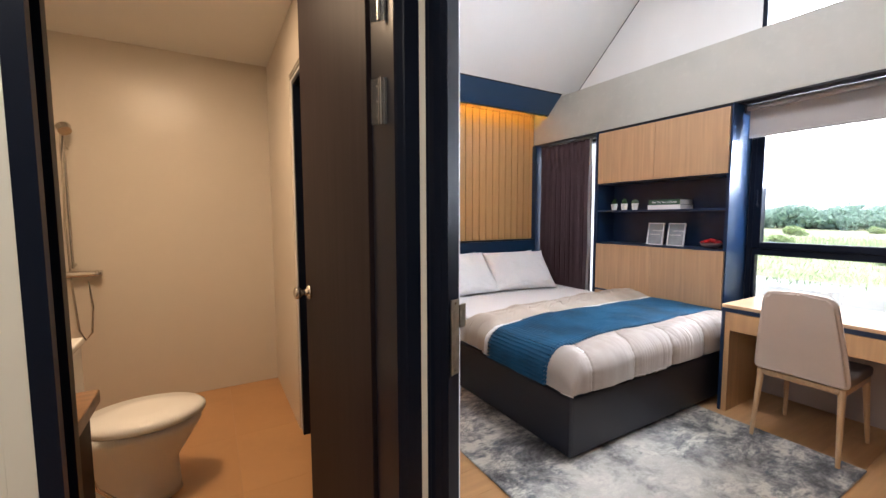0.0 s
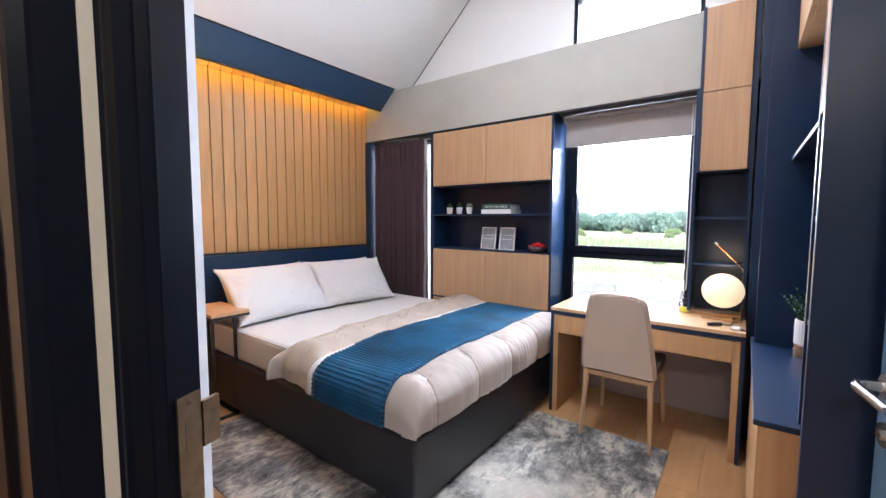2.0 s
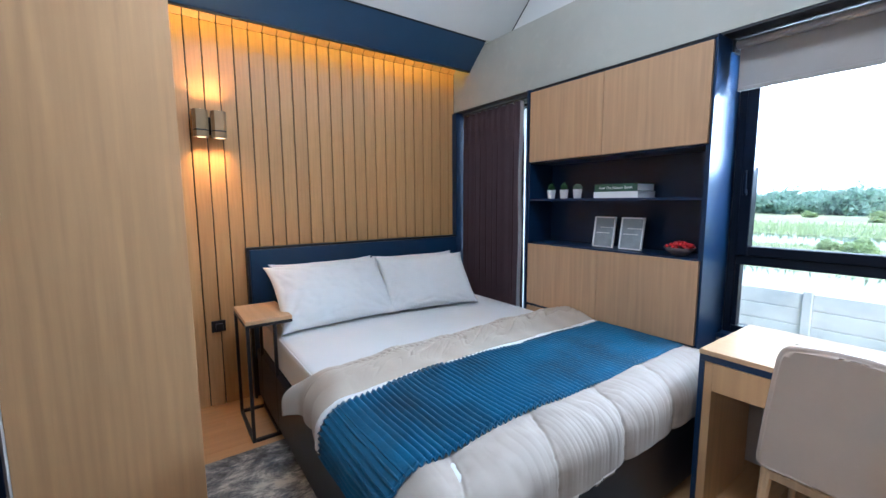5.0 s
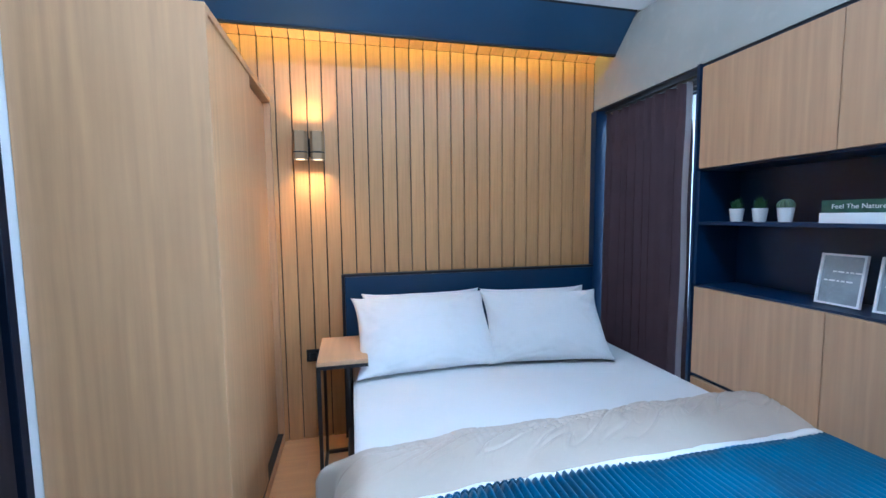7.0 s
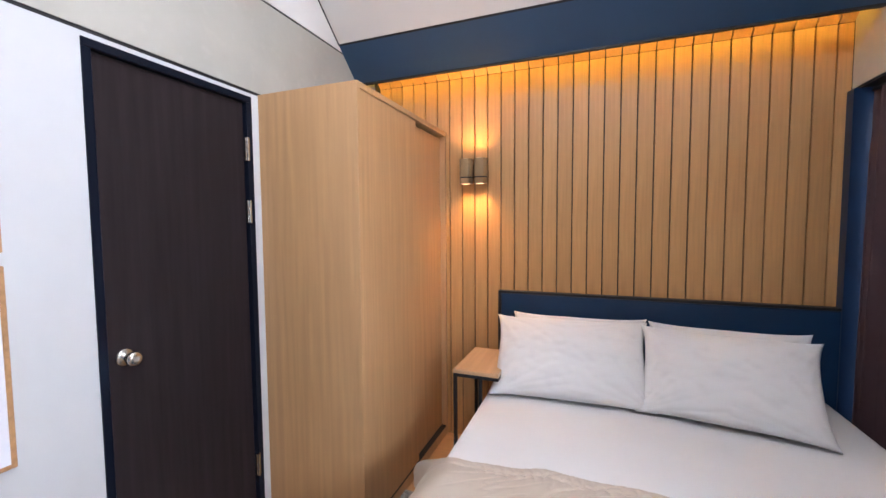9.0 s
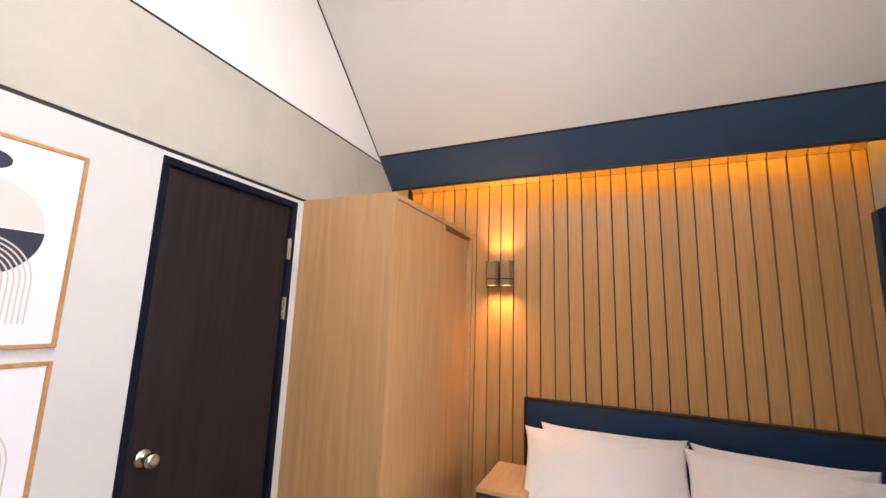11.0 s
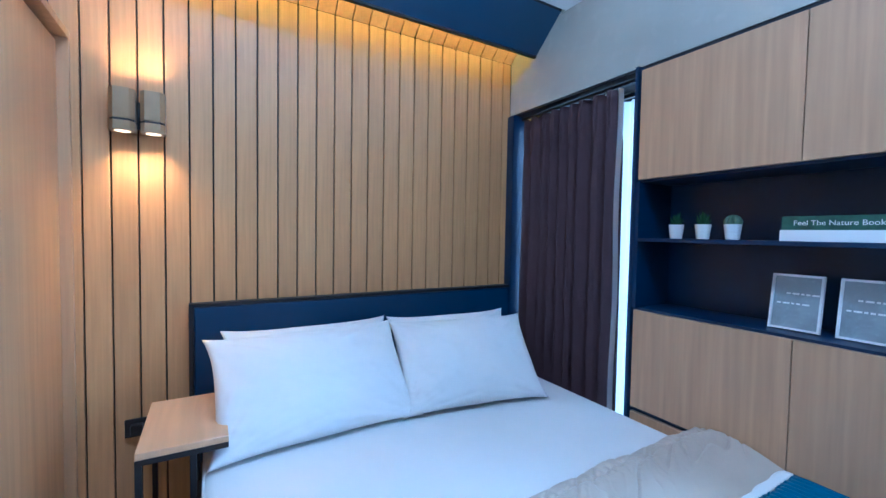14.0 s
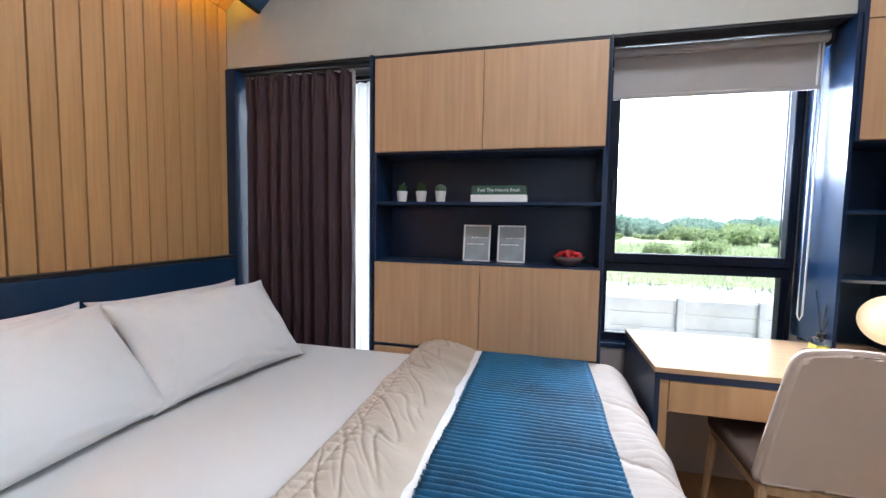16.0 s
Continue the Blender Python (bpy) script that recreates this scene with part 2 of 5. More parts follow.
mx.inputs[7].default_value = (0.065, 0.075, 0.095, 1)
n3 = nt.nodes.new("ShaderNodeTexNoise")
n3.inputs["Scale"].default_value, n3.inputs["Detail"].default_value, n3.inputs["Roughness"].default_value = 1.5, 12.0, 0.76
nt.links.new(tcn.outputs["Object"], n3.inputs["Vector"])
mr3 = nt.nodes.new("ShaderNodeMapRange")
mr3.inputs[1].default_value, mr3.inputs[2].default_value, mr3.inputs[4].default_value = 0.47, 0.60, 0.75
# a large cream field towards the foot corner, thinning out with distance
mpw = nt.nodes.new("ShaderNodeMapping")
mpw.inputs["Location"].default_value = (0.42, 1.44, 0.0)
mpw.inputs["Scale"].default_value = (1.25, 1.7, 1.0)
nt.links.new(tcn.outputs["Object"], mpw.inputs[0])
ln_w = nt.nodes.new("ShaderNodeVectorMath")
ln_w.operation = "LENGTH"
nt.links.new(mpw.outputs[0], ln_w.inputs[0])
mrw = nt.nodes.new("ShaderNodeMapRange")
mrw.inputs[1].default_value, mrw.inputs[2].default_value = 0.25, 1.35
mrw.inputs[3].default_value, mrw.inputs[4].default_value = 0.17, -0.11
nt.links.new(ln_w.outputs["Value"], mrw.inputs[0])
addw = nt.nodes.new("ShaderNodeMath")
nt.links.new(n3.outputs[0], addw.inputs[0])
nt.links.new(mrw.outputs[0], addw.inputs[1])
nt.links.new(addw.outputs[0], mr3.inputs[0])
mx3 = nt.nodes.new("ShaderNodeMix")
mx3.data_type = "RGBA"
nt.links.new(mr3.outputs[0], mx3.inputs[0])
nt.links.new(mx.outputs[2], mx3.inputs[6])
mx3.inputs[7].default_value = (0.52, 0.475, 0.41, 1)
nt.links.new(mx3.outputs[2], nt.nodes["Principled BSDF"].inputs["Base Color"])

# ---- builders ----
ORIGIN = {}


def thing(name, at, label, category, group="", kind=""):
    ob = new(name)
    ob.location = at
    ob.empty_display_size = 0.1
    ORIGIN[ob] = Vector(at)
    return tagged(ob, label, category, group, kind)


def mesh_ob(name, bm, material, at=(0, 0, 0), smooth=False):
    if at != (0, 0, 0):
        bmesh.ops.translate(bm, verts=bm.verts, vec=-Vector(at))
    me = bpy.data.meshes.new(name)
    bm.normal_update()
    if smooth:
        for f in bm.faces:
            f.smooth = True
    bm.to_mesh(me)
    bm.free()
    me.materials.append(material)
    return new(name, me)


def part(name, bm, material, parent, label="", smooth=False):
    o = ORIGIN[parent]
    ob = mesh_ob(name, bm, material, tuple(o), smooth)
    ob.parent = parent
    ORIGIN[ob] = o
    return tagged(ob, label)


def setting(name, bm, material, label, category, smooth=False):
    ob = mesh_ob(name, bm, material, (0, 0, 0), smooth)
    ORIGIN[ob] = Vector((0, 0, 0))
    return tagged(ob, label, category, kind="structure")


def single(name, bm, material, label, category, at, group="", smooth=False):
    ob = mesh_ob(name, bm, material, at, smooth)
    ob.location = at
    ORIGIN[ob] = Vector(at)
    return tagged(ob, label, category, group)


def box(x0, x1, y0, y1, z0, z1, bev=0.0, seg=1, into=None):
    bm = bmesh.new()
    bmesh.ops.create_cube(bm, size=1, matrix=Matrix.Translation(((x0 + x1) / 2, (y0 + y1) / 2, (z0 + z1) / 2)) @ Matrix.Diagonal((abs(x1 - x0), abs(y1 - y0), abs(z1 - z0), 1)))
    if bev:
        bmesh.ops.bevel(bm, geom=bm.edges[:], offset=bev, segments=seg, affect="EDGES", profile=0.6)
    if into is not None:
        return merge(into, bm)
    return bm


def merge(a, b):
    me = bpy.data.meshes.new("tmp")
    b.to_mesh(me)
    b.free()
    a.from_mesh(me)
    bpy.data.meshes.remove(me)
    return a


def boxes(*rows, bev=0.0, seg=1):
    bm = bmesh.new()
    for r in rows:
        box(*r, bev=bev, seg=seg, into=bm)
    return bm


def prism(poly, axis, a, b):
    """A polygon in the two axes other than axis, extruded from a to b."""
    bm = bmesh.new()
    def p3(u, v, w):
        return (w, u, v) if axis == "x" else (u, w, v) if axis == "y" else (u, v, w)
    f0 = [bm.verts.new(p3(u, v, a)) for u, v in poly]
    f1 = [bm.verts.new(p3(u, v, b)) for u, v in poly]
    bm.faces.new(f0)
    bm.faces.new(f1[::-1])
    n = len(poly)
    for i in range(n):
        bm.faces.new((f0[i], f1[i], f1[(i + 1) % n], f0[(i + 1) % n]))
    bmesh.ops.recalc_face_normals(bm, faces=bm.faces[:])
    return bm


def rod(p, q, r0, r1=None, seg=12):
    p, q = Vector(p), Vector(q)
    bm = bmesh.new()
    d = q - p
    m = Matrix.Translation((p + q) / 2) @ d.to_track_quat("Z", "Y").to_matrix().to_4x4()
    bmesh.ops.create_cone(bm, cap_ends=True, segments=seg, radius1=r0, radius2=r0 if r1 is None else r1, depth=d.length, matrix=m)
    return bm


def lathe(profile, at, seg=24, axis="z"):
    """Profile of (radius, height), turned round an axis at a place."""
    bm = bmesh.new()
    rings = []
    for r, h in profile:
        ring = []
        for i in range(seg):
            a = 2 * math.pi * i / seg
            u, v = r * math.cos(a), r * math.sin(a)
            p = (u, v, h) if axis == "z" else (h, u, v) if axis == "x" else (u, h, v)
            ring.append(bm.verts.new(Vector(at) + Vector(p)))
        rings.append(ring)
    for a, b in zip(rings, rings[1:]):
        for i in range(seg):
            bm.faces.new((a[i], a[(i + 1) % seg], b[(i + 1) % seg], b[i]))
    bm.faces.new(rings[0][::-1])
    bm.faces.new(rings[-1])
    bmesh.ops.recalc_face_normals(bm, faces=bm.faces[:])
    return bm


def tube(points, r, seg=8):
    """A bent tube along points."""
    bm = bmesh.new()
    pts = [Vector(p) for p in points]
    rings = []
    for i, p in enumerate(pts):
        d = (pts[min(i + 1, len(pts) - 1)] - pts[max(i - 1, 0)]).normalized()
        q = d.to_track_quat("Z", "Y")
        rings.append([bm.verts.new(p + q @ Vector((r * math.cos(2 * math.pi * k / seg), r * math.sin(2 * math.pi * k / seg), 0))) for k in range(seg)])
    for a, b in zip(rings, rings[1:]):
        for k in range(seg):
            bm.faces.new((a[k], a[(k + 1) % seg], b[(k + 1) % seg], b[k]))
    bm.faces.new(rings[0][::-1])
    bm.faces.new(rings[-1])
    bmesh.ops.recalc_face_normals(bm, faces=bm.faces[:])
    return bm


def grid_sheet(f, nu, nv, thick=0.0):
    """A sheet of nu x nv cells through f(u, v), u and v from 0 to 1; thick: closed by a copy that much below along the normal."""
    bm = bmesh.new()
    vs = [[bm.verts.new(f(i / nu, j / nv)) for j in range(nv + 1)] for i in range(nu + 1)]
    for i in range(nu):
        for j in range(nv):
            bm.faces.new((vs[i][j], vs[i + 1][j], vs[i + 1][j + 1], vs[i][j + 1]))
    if thick:
        bm.normal_update()
        lo = [[bm.verts.new(vs[i][j].co - vs[i][j].normal * thick) for j in range(nv + 1)] for i in range(nu + 1)]
        for i in range(nu):
            for j in range(nv):
                bm.faces.new((lo[i][j], lo[i][j + 1], lo[i + 1][j + 1], lo[i + 1][j]))
        for i in range(nu):
            bm.faces.new((vs[i][0], lo[i][0], lo[i + 1][0], vs[i + 1][0]))
            bm.faces.new((vs[i][nv], vs[i + 1][nv], lo[i + 1][nv], lo[i][nv]))
        for j in range(nv):
            bm.faces.new((vs[0][j], vs[0][j + 1], lo[0][j + 1], lo[0][j]))
            bm.faces.new((vs[nu][j], lo[nu][j], lo[nu][j + 1], vs[nu][j + 1]))
        bmesh.ops.recalc_face_normals(bm, faces=bm.faces[:])
    return bm


# ---- the setting ----
XW, XE, YN, YS = 0.715, 3.50, 3.90, 0.05     # bedroom faces: west, east band, north, south
XG = 3.70                                    # gable and window plane
BAND0, BAND1 = 2.193, 2.68                   # the plaster band
PITCH = 0.925
RIDGE = 1.75


def roof_z(y):
    """Height of the sloped ceiling."""
    return 2.720 + PITCH * ((3.44 - y) if y > RIDGE else (y - (2 * RIDGE - 3.44)))


floor = setting("floor", box(-2.2, 3.9, -1.6, 4.1, -0.12, -0.012), M_groove, "bedroom and hall floor under oak planks", "floor")

# north wall: carcass behind the slats
wall_n = setting("wall_north", box(XW - 0.2, 3.90, YN + 0.02, YN + 0.15, 0, 4.3), M_groove, "dark backing wall behind oak slats", "wall")
# south wall of the bedroom
setting("wall_south", box(1.72, 3.90, YS - 0.12, YS, 0, 4.3), M_white, "white painted wall behind the shelf unit", "wall")

# east wall: pieces round the openings
setting("wall_east_band", box(XE, 3.90, YS, YN, BAND0 + 0.012, BAND1), M_concrete, "thick grey skim-plaster band over the windows", "wall")
setting("wall_east_middle", box(3.735, 3.90, 1.735, 2.93, 0, BAND0), M_white, "wall behind the built-in cabinet", "wall")
setting("wall_east_below_window", box(3.70, 3.90, 0.49, 1.735, 0, 0.639), M_taupe, "taupe board wall under the window", "wall")
setting("wall_east_south_end", box(3.735, 3.90, YS, 0.79, 0.66, BAND0), M_white, "wall behind the corner shelves", "wall")
setting("wall_east_sill", box(3.735, 3.90, 2.93, YN, 0, 0.10), M_white, "low wall under the curtained window", "wall")
setting("wall_east_corner", box(3.735, 3.90, YS - 0.1, 0.49, 0, 0.66), M_white, "wall behind the corner of the shelf unit", "wall")
setting("trim_corner_panel", box(3.462, 3.734, YS + 0.001, 0.4735, 0, 2.668), M_black, "black laminate corner panel between desk and shelf unit", "trim")
# gable with the clerestory opening
c0, c1, ct = 0.79, 1.68, 3.16
for i, poly in enumerate((
        [(YS - 0.1, BAND1), (c0, BAND1), (c0, ct), (c0, 4.4), (YS - 0.1, 4.4)],
        [(c1, BAND1), (YN + 0.1, BAND1), (YN + 0.1, 4.4), (c1, 4.4)],
        [(c0, ct), (c1, ct), (c1, 4.4), (c0, 4.4)])):
    setting("gable_east_%d" % (i + 1), prism(poly, "x", XG, 3.90), M_ceil, "white painted gable above the plaster band", "wall")
cl = thing("window_2", (3.74, 1.23, BAND1), "clerestory window with a thin dark frame in the gable", "window", kind="structure")
part("window_frame", boxes((XG + 0.005, 3.79, c1 - 0.03, c1, BAND1, ct), (XG + 0.005, 3.79, c0, c0 + 0.03, BAND1, ct), (XG + 0.005, 3.79, c0 + 0.03, c1 - 0.03, ct - 0.03, ct), (XG + 0.005, 3.79, c0 + 0.03, c1 - 0.03, BAND1, BAND1 + 0.03)), M_frame, cl)
g = part("pane", box(3.745, 3.751, c0 + 0.03, c1 - 0.03, BAND1 + 0.03, ct - 0.03), M_glass, cl)
g.visible_shadow = False

# west wall: below the band, with the ensuite door opening; the entry lies south of it
D0, D1, DTOP = 2.035, 2.728, 2.155          # ensuite opening
XB, XH = 0.52, 0.455                         # its bathroom face and its hall face
for i, b in enumerate(((1.385, D0), (D1, YN + 0.02))):
    setting("wall_west_%d" % (i + 1), box(XB, XW, b[0], b[1], 0, BAND0 - 0.02), M_white, "white painted wall beside the doors", "wall")
setting("wall_west_band", box(XB, XW, YS - 0.5, YN + 0.02, BAND0 - 0.005, 2.655), M_concrete, "grey skim-plaster band above the doors", "wall")
setting("wall_west_lintel", boxes((XB, XW - 0.001, -0.03, 1.30, 2.45, 2.46), (XB, XW - 0.001, D0, D1, DTOP, BAND0 - 0.02)), M_white, "white strip over the door openings", "wall")
setting("trim_west_joint", boxes((XB + 0.01, XW - 0.004, YS, YN, BAND0 - 0.02, BAND0 - 0.005), (XB + 0.01, XW - 0.004, YS, YN, 2.655, 2.667)), M_groove, "thin black shadow joints along the wall", "trim")
setting("gable_west", prism([(YS - 0.1, 2.667), (YN + 0.1, 2.667), (YN + 0.1, 4.4), (YS - 0.1, 4.4)], "x", XB, XW), M_ceil, "white painted gable above the band", "wall")
setting("trim_east_joint", box(XE + 0.004, 3.72, YS, YN, BAND0, BAND0 + 0.012), M_groove, "thin black shadow joint under the plaster band", "trim")
# entry alcove south of the room
setting("wall_west_south", box(XH, XW, -0.46, -0.03, 0, 2.45), M_white, "white painted wall south of the entry", "wall")
setting("wall_alcove_south", box(0.3, 1.72, -0.56, -0.46, 0, 2.6), M_white, "white painted wall of the entry alcove", "wall")
setting("wall_alcove_east", box(1.60, 1.72, -0.46, YS - 0.12, 0, 2.6), M_white, "white painted wall of the entry alcove", "wall")
setting("ceiling_alcove", box(XB, 1.72, -0.56, YS, 2.5, 2.6), M_ceil, "white ceiling of the entry alcove", "ceiling")
setting("wall_alcove_upper", box(XW, 1.72, YS - 0.12, YS - 0.001, 2.6, 3.3), M_ceil, "white wall above the alcove", "wall")

# sloped ceilings
t = 0.03
y0 = 3.44 + 0.02
z0 = roof_z(y0)
setting("ceiling", merge(prism([(y0, z0), (RIDGE, roof_z(RIDGE)), (RIDGE, roof_z(RIDGE) + t), (y0, z0 + t)], "x", XW, 3.90),
                         prism([(RIDGE, roof_z(RIDGE)), (YS - 0.1, roof_z(YS - 0.1)), (YS - 0.1, roof_z(YS - 0.1) + t), (RIDGE, roof_z(RIDGE) + t)], "x", XW, 3.90)), M_ceil, "white sloped plasterboard ceiling", "ceiling")
# navy fascia strip that goes on down the slope, its black lip, and the cove behind
u = Vector((0, 1, -PITCH)).normalized()
fy0, fy1 = y0 + 0.008, 3.662
setting("trim_fascia", prism([(fy0, roof_z(fy0)), (fy1, roof_z(fy1)), (fy1 + 0.02, roof_z(fy1) + 0.022), (fy0 + 0.02, roof_z(fy0) + 0.022)], "x", XW, XE), M_blue, "navy painted sloping fascia board hiding a light cove", "trim")
setting("trim_fascia_lip", prism([(fy1, roof_z(fy1) - 0.012), (fy1 + 0.022, roof_z(fy1) - 0.012), (fy1 + 0.022, roof_z(fy1) + 0.02), (fy1, roof_z(fy1))], "x", XW, XE), M_groove, "black lip under the fascia", "trim")
setting("trim_ceiling_joint", prism([(y0, z0 - 0.002), (fy0, roof_z(fy0) - 0.002), (fy0, roof_z(fy0) + 0.02), (y0, z0 + 0.02)], "x", XW, XE), M_groove, "thin black joint between ceiling and fascia", "trim")
for nm, x0, x1 in (("trim_gable_joint_west", XW, XW + 0.006), ("trim_gable_joint_east", XG - 0.006, XG)):
    setting(nm, prism([(y0, z0 - 0.008), (RIDGE, roof_z(RIDGE) - 0.008), (RIDGE, roof_z(RIDGE) - 0.0005), (y0, z0 - 0.0005)], "x", x0, x1), M_groove, "thin black joint along the gable", "trim")
setting("roof_deck", prism([(YN + 0.15, 2.75), (3.2, 3.42), (RIDGE, 4.62), (YS - 0.15, 2.9), (YS - 0.15, 3.0), (RIDGE, 4.75), (YN + 0.15, 2.9)], "x", XB, 3.90), M_groove, "roof deck above the ceilings", "roof")
nn = Vector((0, PITCH, 1)).normalized()
lc = Vector((0, 3.60, roof_z(3.60))) + nn * 0.034
lp = [lc - u * 0.012, lc + u * 0.012, lc + u * 0.012 + nn * 0.0015, lc - u * 0.012 + nn * 0.0015]
strip = thing("light_strip", (2.1, 3.60, lc.z), "amber LED strip hidden in the cove above the slats", "light strip")
part("strip", prism([(p.y, p.z) for p in lp], "x", XW + 0.02, XE - 0.02), M_led, strip)

# bathroom shell and hall
BY0, BY1, BX0, BZ = 1.30, 3.75, -1.05, 2.55
HY = 0.985                                   # hall face of the bathroom's south wall
B0, B1 = -0.205, 0.45                        # bathroom doorway
setting("wall_bath_north", box(BX0, XB, BY1, BY1 + 0.1, 0, BZ + 0.1), M_tile, "glossy beige tiled bathroom wall", "wall")
setting("wall_bath_west", box(BX0 - 0.1, BX0, BY0, BY1 + 0.1, 0, BZ + 0.1), M_tile, "beige tiled bathroom wall", "wall")
setting("wall_bath_east", boxes((XB - 0.008, XB - 0.0005, BY0, D0 - 0.06, 0, BZ), (XB - 0.008, XB - 0.0005, D1 + 0.06, BY1, 0, BZ), (XB - 0.008, XB - 0.0005, D0 - 0.06, D1 + 0.06, 2.2, BZ)), M_tile, "beige tile facing round the ensuite door", "wall")
setting("ceiling_bath", box(BX0 - 0.1, XB, BY0, BY1 + 0.1, BZ, BZ + 0.1), M_ceil, "white bathroom ceiling", "ceiling")
setting("wall_hall_north", boxes((-2.2, -0.212, HY, BY0, 0, 2.6), (-0.2118, -0.178, HY, 1.128, 0, 2.6), (-0.178, XH, HY, BY0, 2.45, 2.6)), M_cream, "cream painted hall wall round the bathroom door", "wall")
setting("wall_hall_corner", prism([(0.5292, 1.0985), (0.5415, 1.0895), (0.5415, 1.25), (0.5292, 1.25)], "z", 0, 2.6), M_cream, "cream painted corner between the two door frames", "wall")
setting("wall_entry_reveal", prism([(0.6255, 1.0675), (0.6468, 1.0945), (0.6505, 1.12), (0.6505, 1.384), (XB, 1.384), (XB, 1.21), (0.6255, 1.21)], "z", 0, BAND0 - 0.02), M_white, "pale plaster return beside the entry frame", "wall")
setting("wall_hall_west", box(-2.2, -2.1, -1.6, HY, 0, 2.6), M_white, "white painted hall wall", "wall")
setting("wall_hall_south", box(-2.2, 0.3, -1.6, -1.5, 0, 2.6), M_white, "white painted hall wall", "wall")
setting("wall_hall_east", box(0.3, 0.4, -1.6, -0.46, 0, 2.6), M_white, "white painted hall wall", "wall")
setting("ceiling_hall", box(-2.2, XB, -1.6, HY, 2.45, 2.55), M_ceil, "white hall ceiling", "ceiling")

# ---- doors ----


def hinge(parent, x, y, z, nx, ny, h=0.10):
    """A butt hinge at a place, its leaf facing (nx, ny)."""
    tx, ty = -ny, nx
    bm = bmesh.new()
    for s in (-1, 1):
        p = Vector((x + tx * 0.016 * s, y + ty * 0.016 * s, z))
        m = Matrix.Translation(p) @ Matrix.Rotation(math.atan2(ty, tx), 4, "Z") @ Matrix.Diagonal((0.030, 0.003, h, 1))
        b = bmesh.new()
        bmesh.ops.create_cube(b, size=1, matrix=m)
        merge(bm, b)
        for k in (-0.33, 0, 0.33):
            q = p + Vector((0, 0, k * h))
            merge(bm, rod(q, q + Vector((nx, ny, 0)) * 0.004, 0.004, seg=8))
    merge(bm, rod((x + nx * 0.005, y + ny * 0.005, z - h / 2), (x + nx * 0.005, y + ny * 0.005, z + h / 2), 0.006, seg=10))
    return part("hinge", bm, M_steel, parent, "brushed steel hinge")


# entry frame: stepped black jamb beside the corner, its strike plate
entry = thing("door_1", (0.55, 1.10, 0), "glossy black stepped door frame of the bedroom entry", "door frame", kind="structure")
part("jamb", prism([(0.5418, 1.0892), (0.5450, 1.0830), (0.5462, 1.0772), (0.5514, 1.0662), (0.5670, 1.0600), (0.5690, 1.0568), (0.5800, 1.0516), (0.5818, 1.0488), (0.5845, 1.0500), (0.6248, 1.0660), (0.6248, 1.20), (0.5418, 1.20)], "z", 0, 2.405), M_frame, entry)
part("head", box(0.47, 0.62, 0.0, 1.08, 2.406, 2.448), M_frame, entry)
d = Vector((0.0403, 0.0160, 0)).normalized()
nrm = Vector((d.y, -d.x, 0))
pm = Matrix.Translation(Vector((0.6060, 1.0585, 1.040)) + nrm * 0.002) @ Matrix.Rotation(math.atan2(d.y, d.x), 4, "Z")


def plate(w, h, dz=0.0, t=0.003, dx=0.0):
    b = bmesh.new()
    bmesh.ops.create_cube(b, size=1, matrix=pm @ Matrix.Translation((dx, 0, dz)) @ Matrix.Diagonal((w, t, h, 1)))
    return b


sp = part("strike_plate", merge(plate(0.034, 0.20), plate(0.026, 0.062, 0.052, 0.006, 0.032)), M_strike, entry, "brushed steel strike plate")
part("strike_hole", merge(plate(0.014, 0.040, 0.045, 0.0042), plate(0.014, 0.055, -0.05, 0.0042)), M_strike, sp, "dull brass strike pockets")
part("screw", merge(plate(0.006, 0.006, 0.09, 0.005), plate(0.006, 0.006, -0.09, 0.005)), M_steel, sp)

# bathroom frame and leaf
bdoor = thing("door_2", (0.12, 1.14, 0), "dark brown bathroom door standing open in a black frame", "door", kind="structure")
part("jamb", prism([(0.479, 1.300), (0.479, 1.205), (0.472, 1.200), (0.472, 1.125), (0.476, 1.118), (0.490, 1.112), (0.494, 1.108), (0.5285, 1.0988), (0.5285, 1.300)], "z", 0, 2.405), M_frame, bdoor)
part("jamb", prism([(-0.1775, 0.979), (-0.149, 0.979), (-0.149, 1.0), (-0.165, 1.0), (-0.165, 1.06), (-0.152, 1.06), (-0.152, 1.085), (-0.166, 1.085), (-0.166, 1.13), (-0.208, 1.131), (-0.208, 1.298), (-0.2112, 1.298), (-0.2112, 1.1285), (-0.1775, 1.1285)], "z", 0, 2.405), M_frame, bdoor)
part("head", box(-0.21, 0.51, HY - 0.005, BY0, 2.406, 2.448), M_frame, bdoor)
hp, fp = Vector((0.468, 1.312, 0)), Vector((0.432, 2.06, 0))
ld = (fp - hp).normalized()
ln = Vector((-ld.y, ld.x, 0))


def leaf_box(along0, along1, off0, off1, z0, z1, base, dirv, nor, bev=0.002):
    b = box(along0, along1, off0, off1, z0, z1, bev)
    m = Matrix(((dirv.x, nor.x, 0, base.x), (dirv.y, nor.y, 0, base.y), (0, 0, 1, 0), (0, 0, 0, 1)))
    bmesh.ops.transform(b, matrix=m, verts=b.verts)
    return b


lf = part("leaf", leaf_box(0, 0.75, -0.04, 0.0, 0.01, 2.40, hp, ld, ln), M_door, bdoor, "dark brown veneered door leaf")
kn = hp + ld * 0.685 + Vector((0, 0, 1.025))


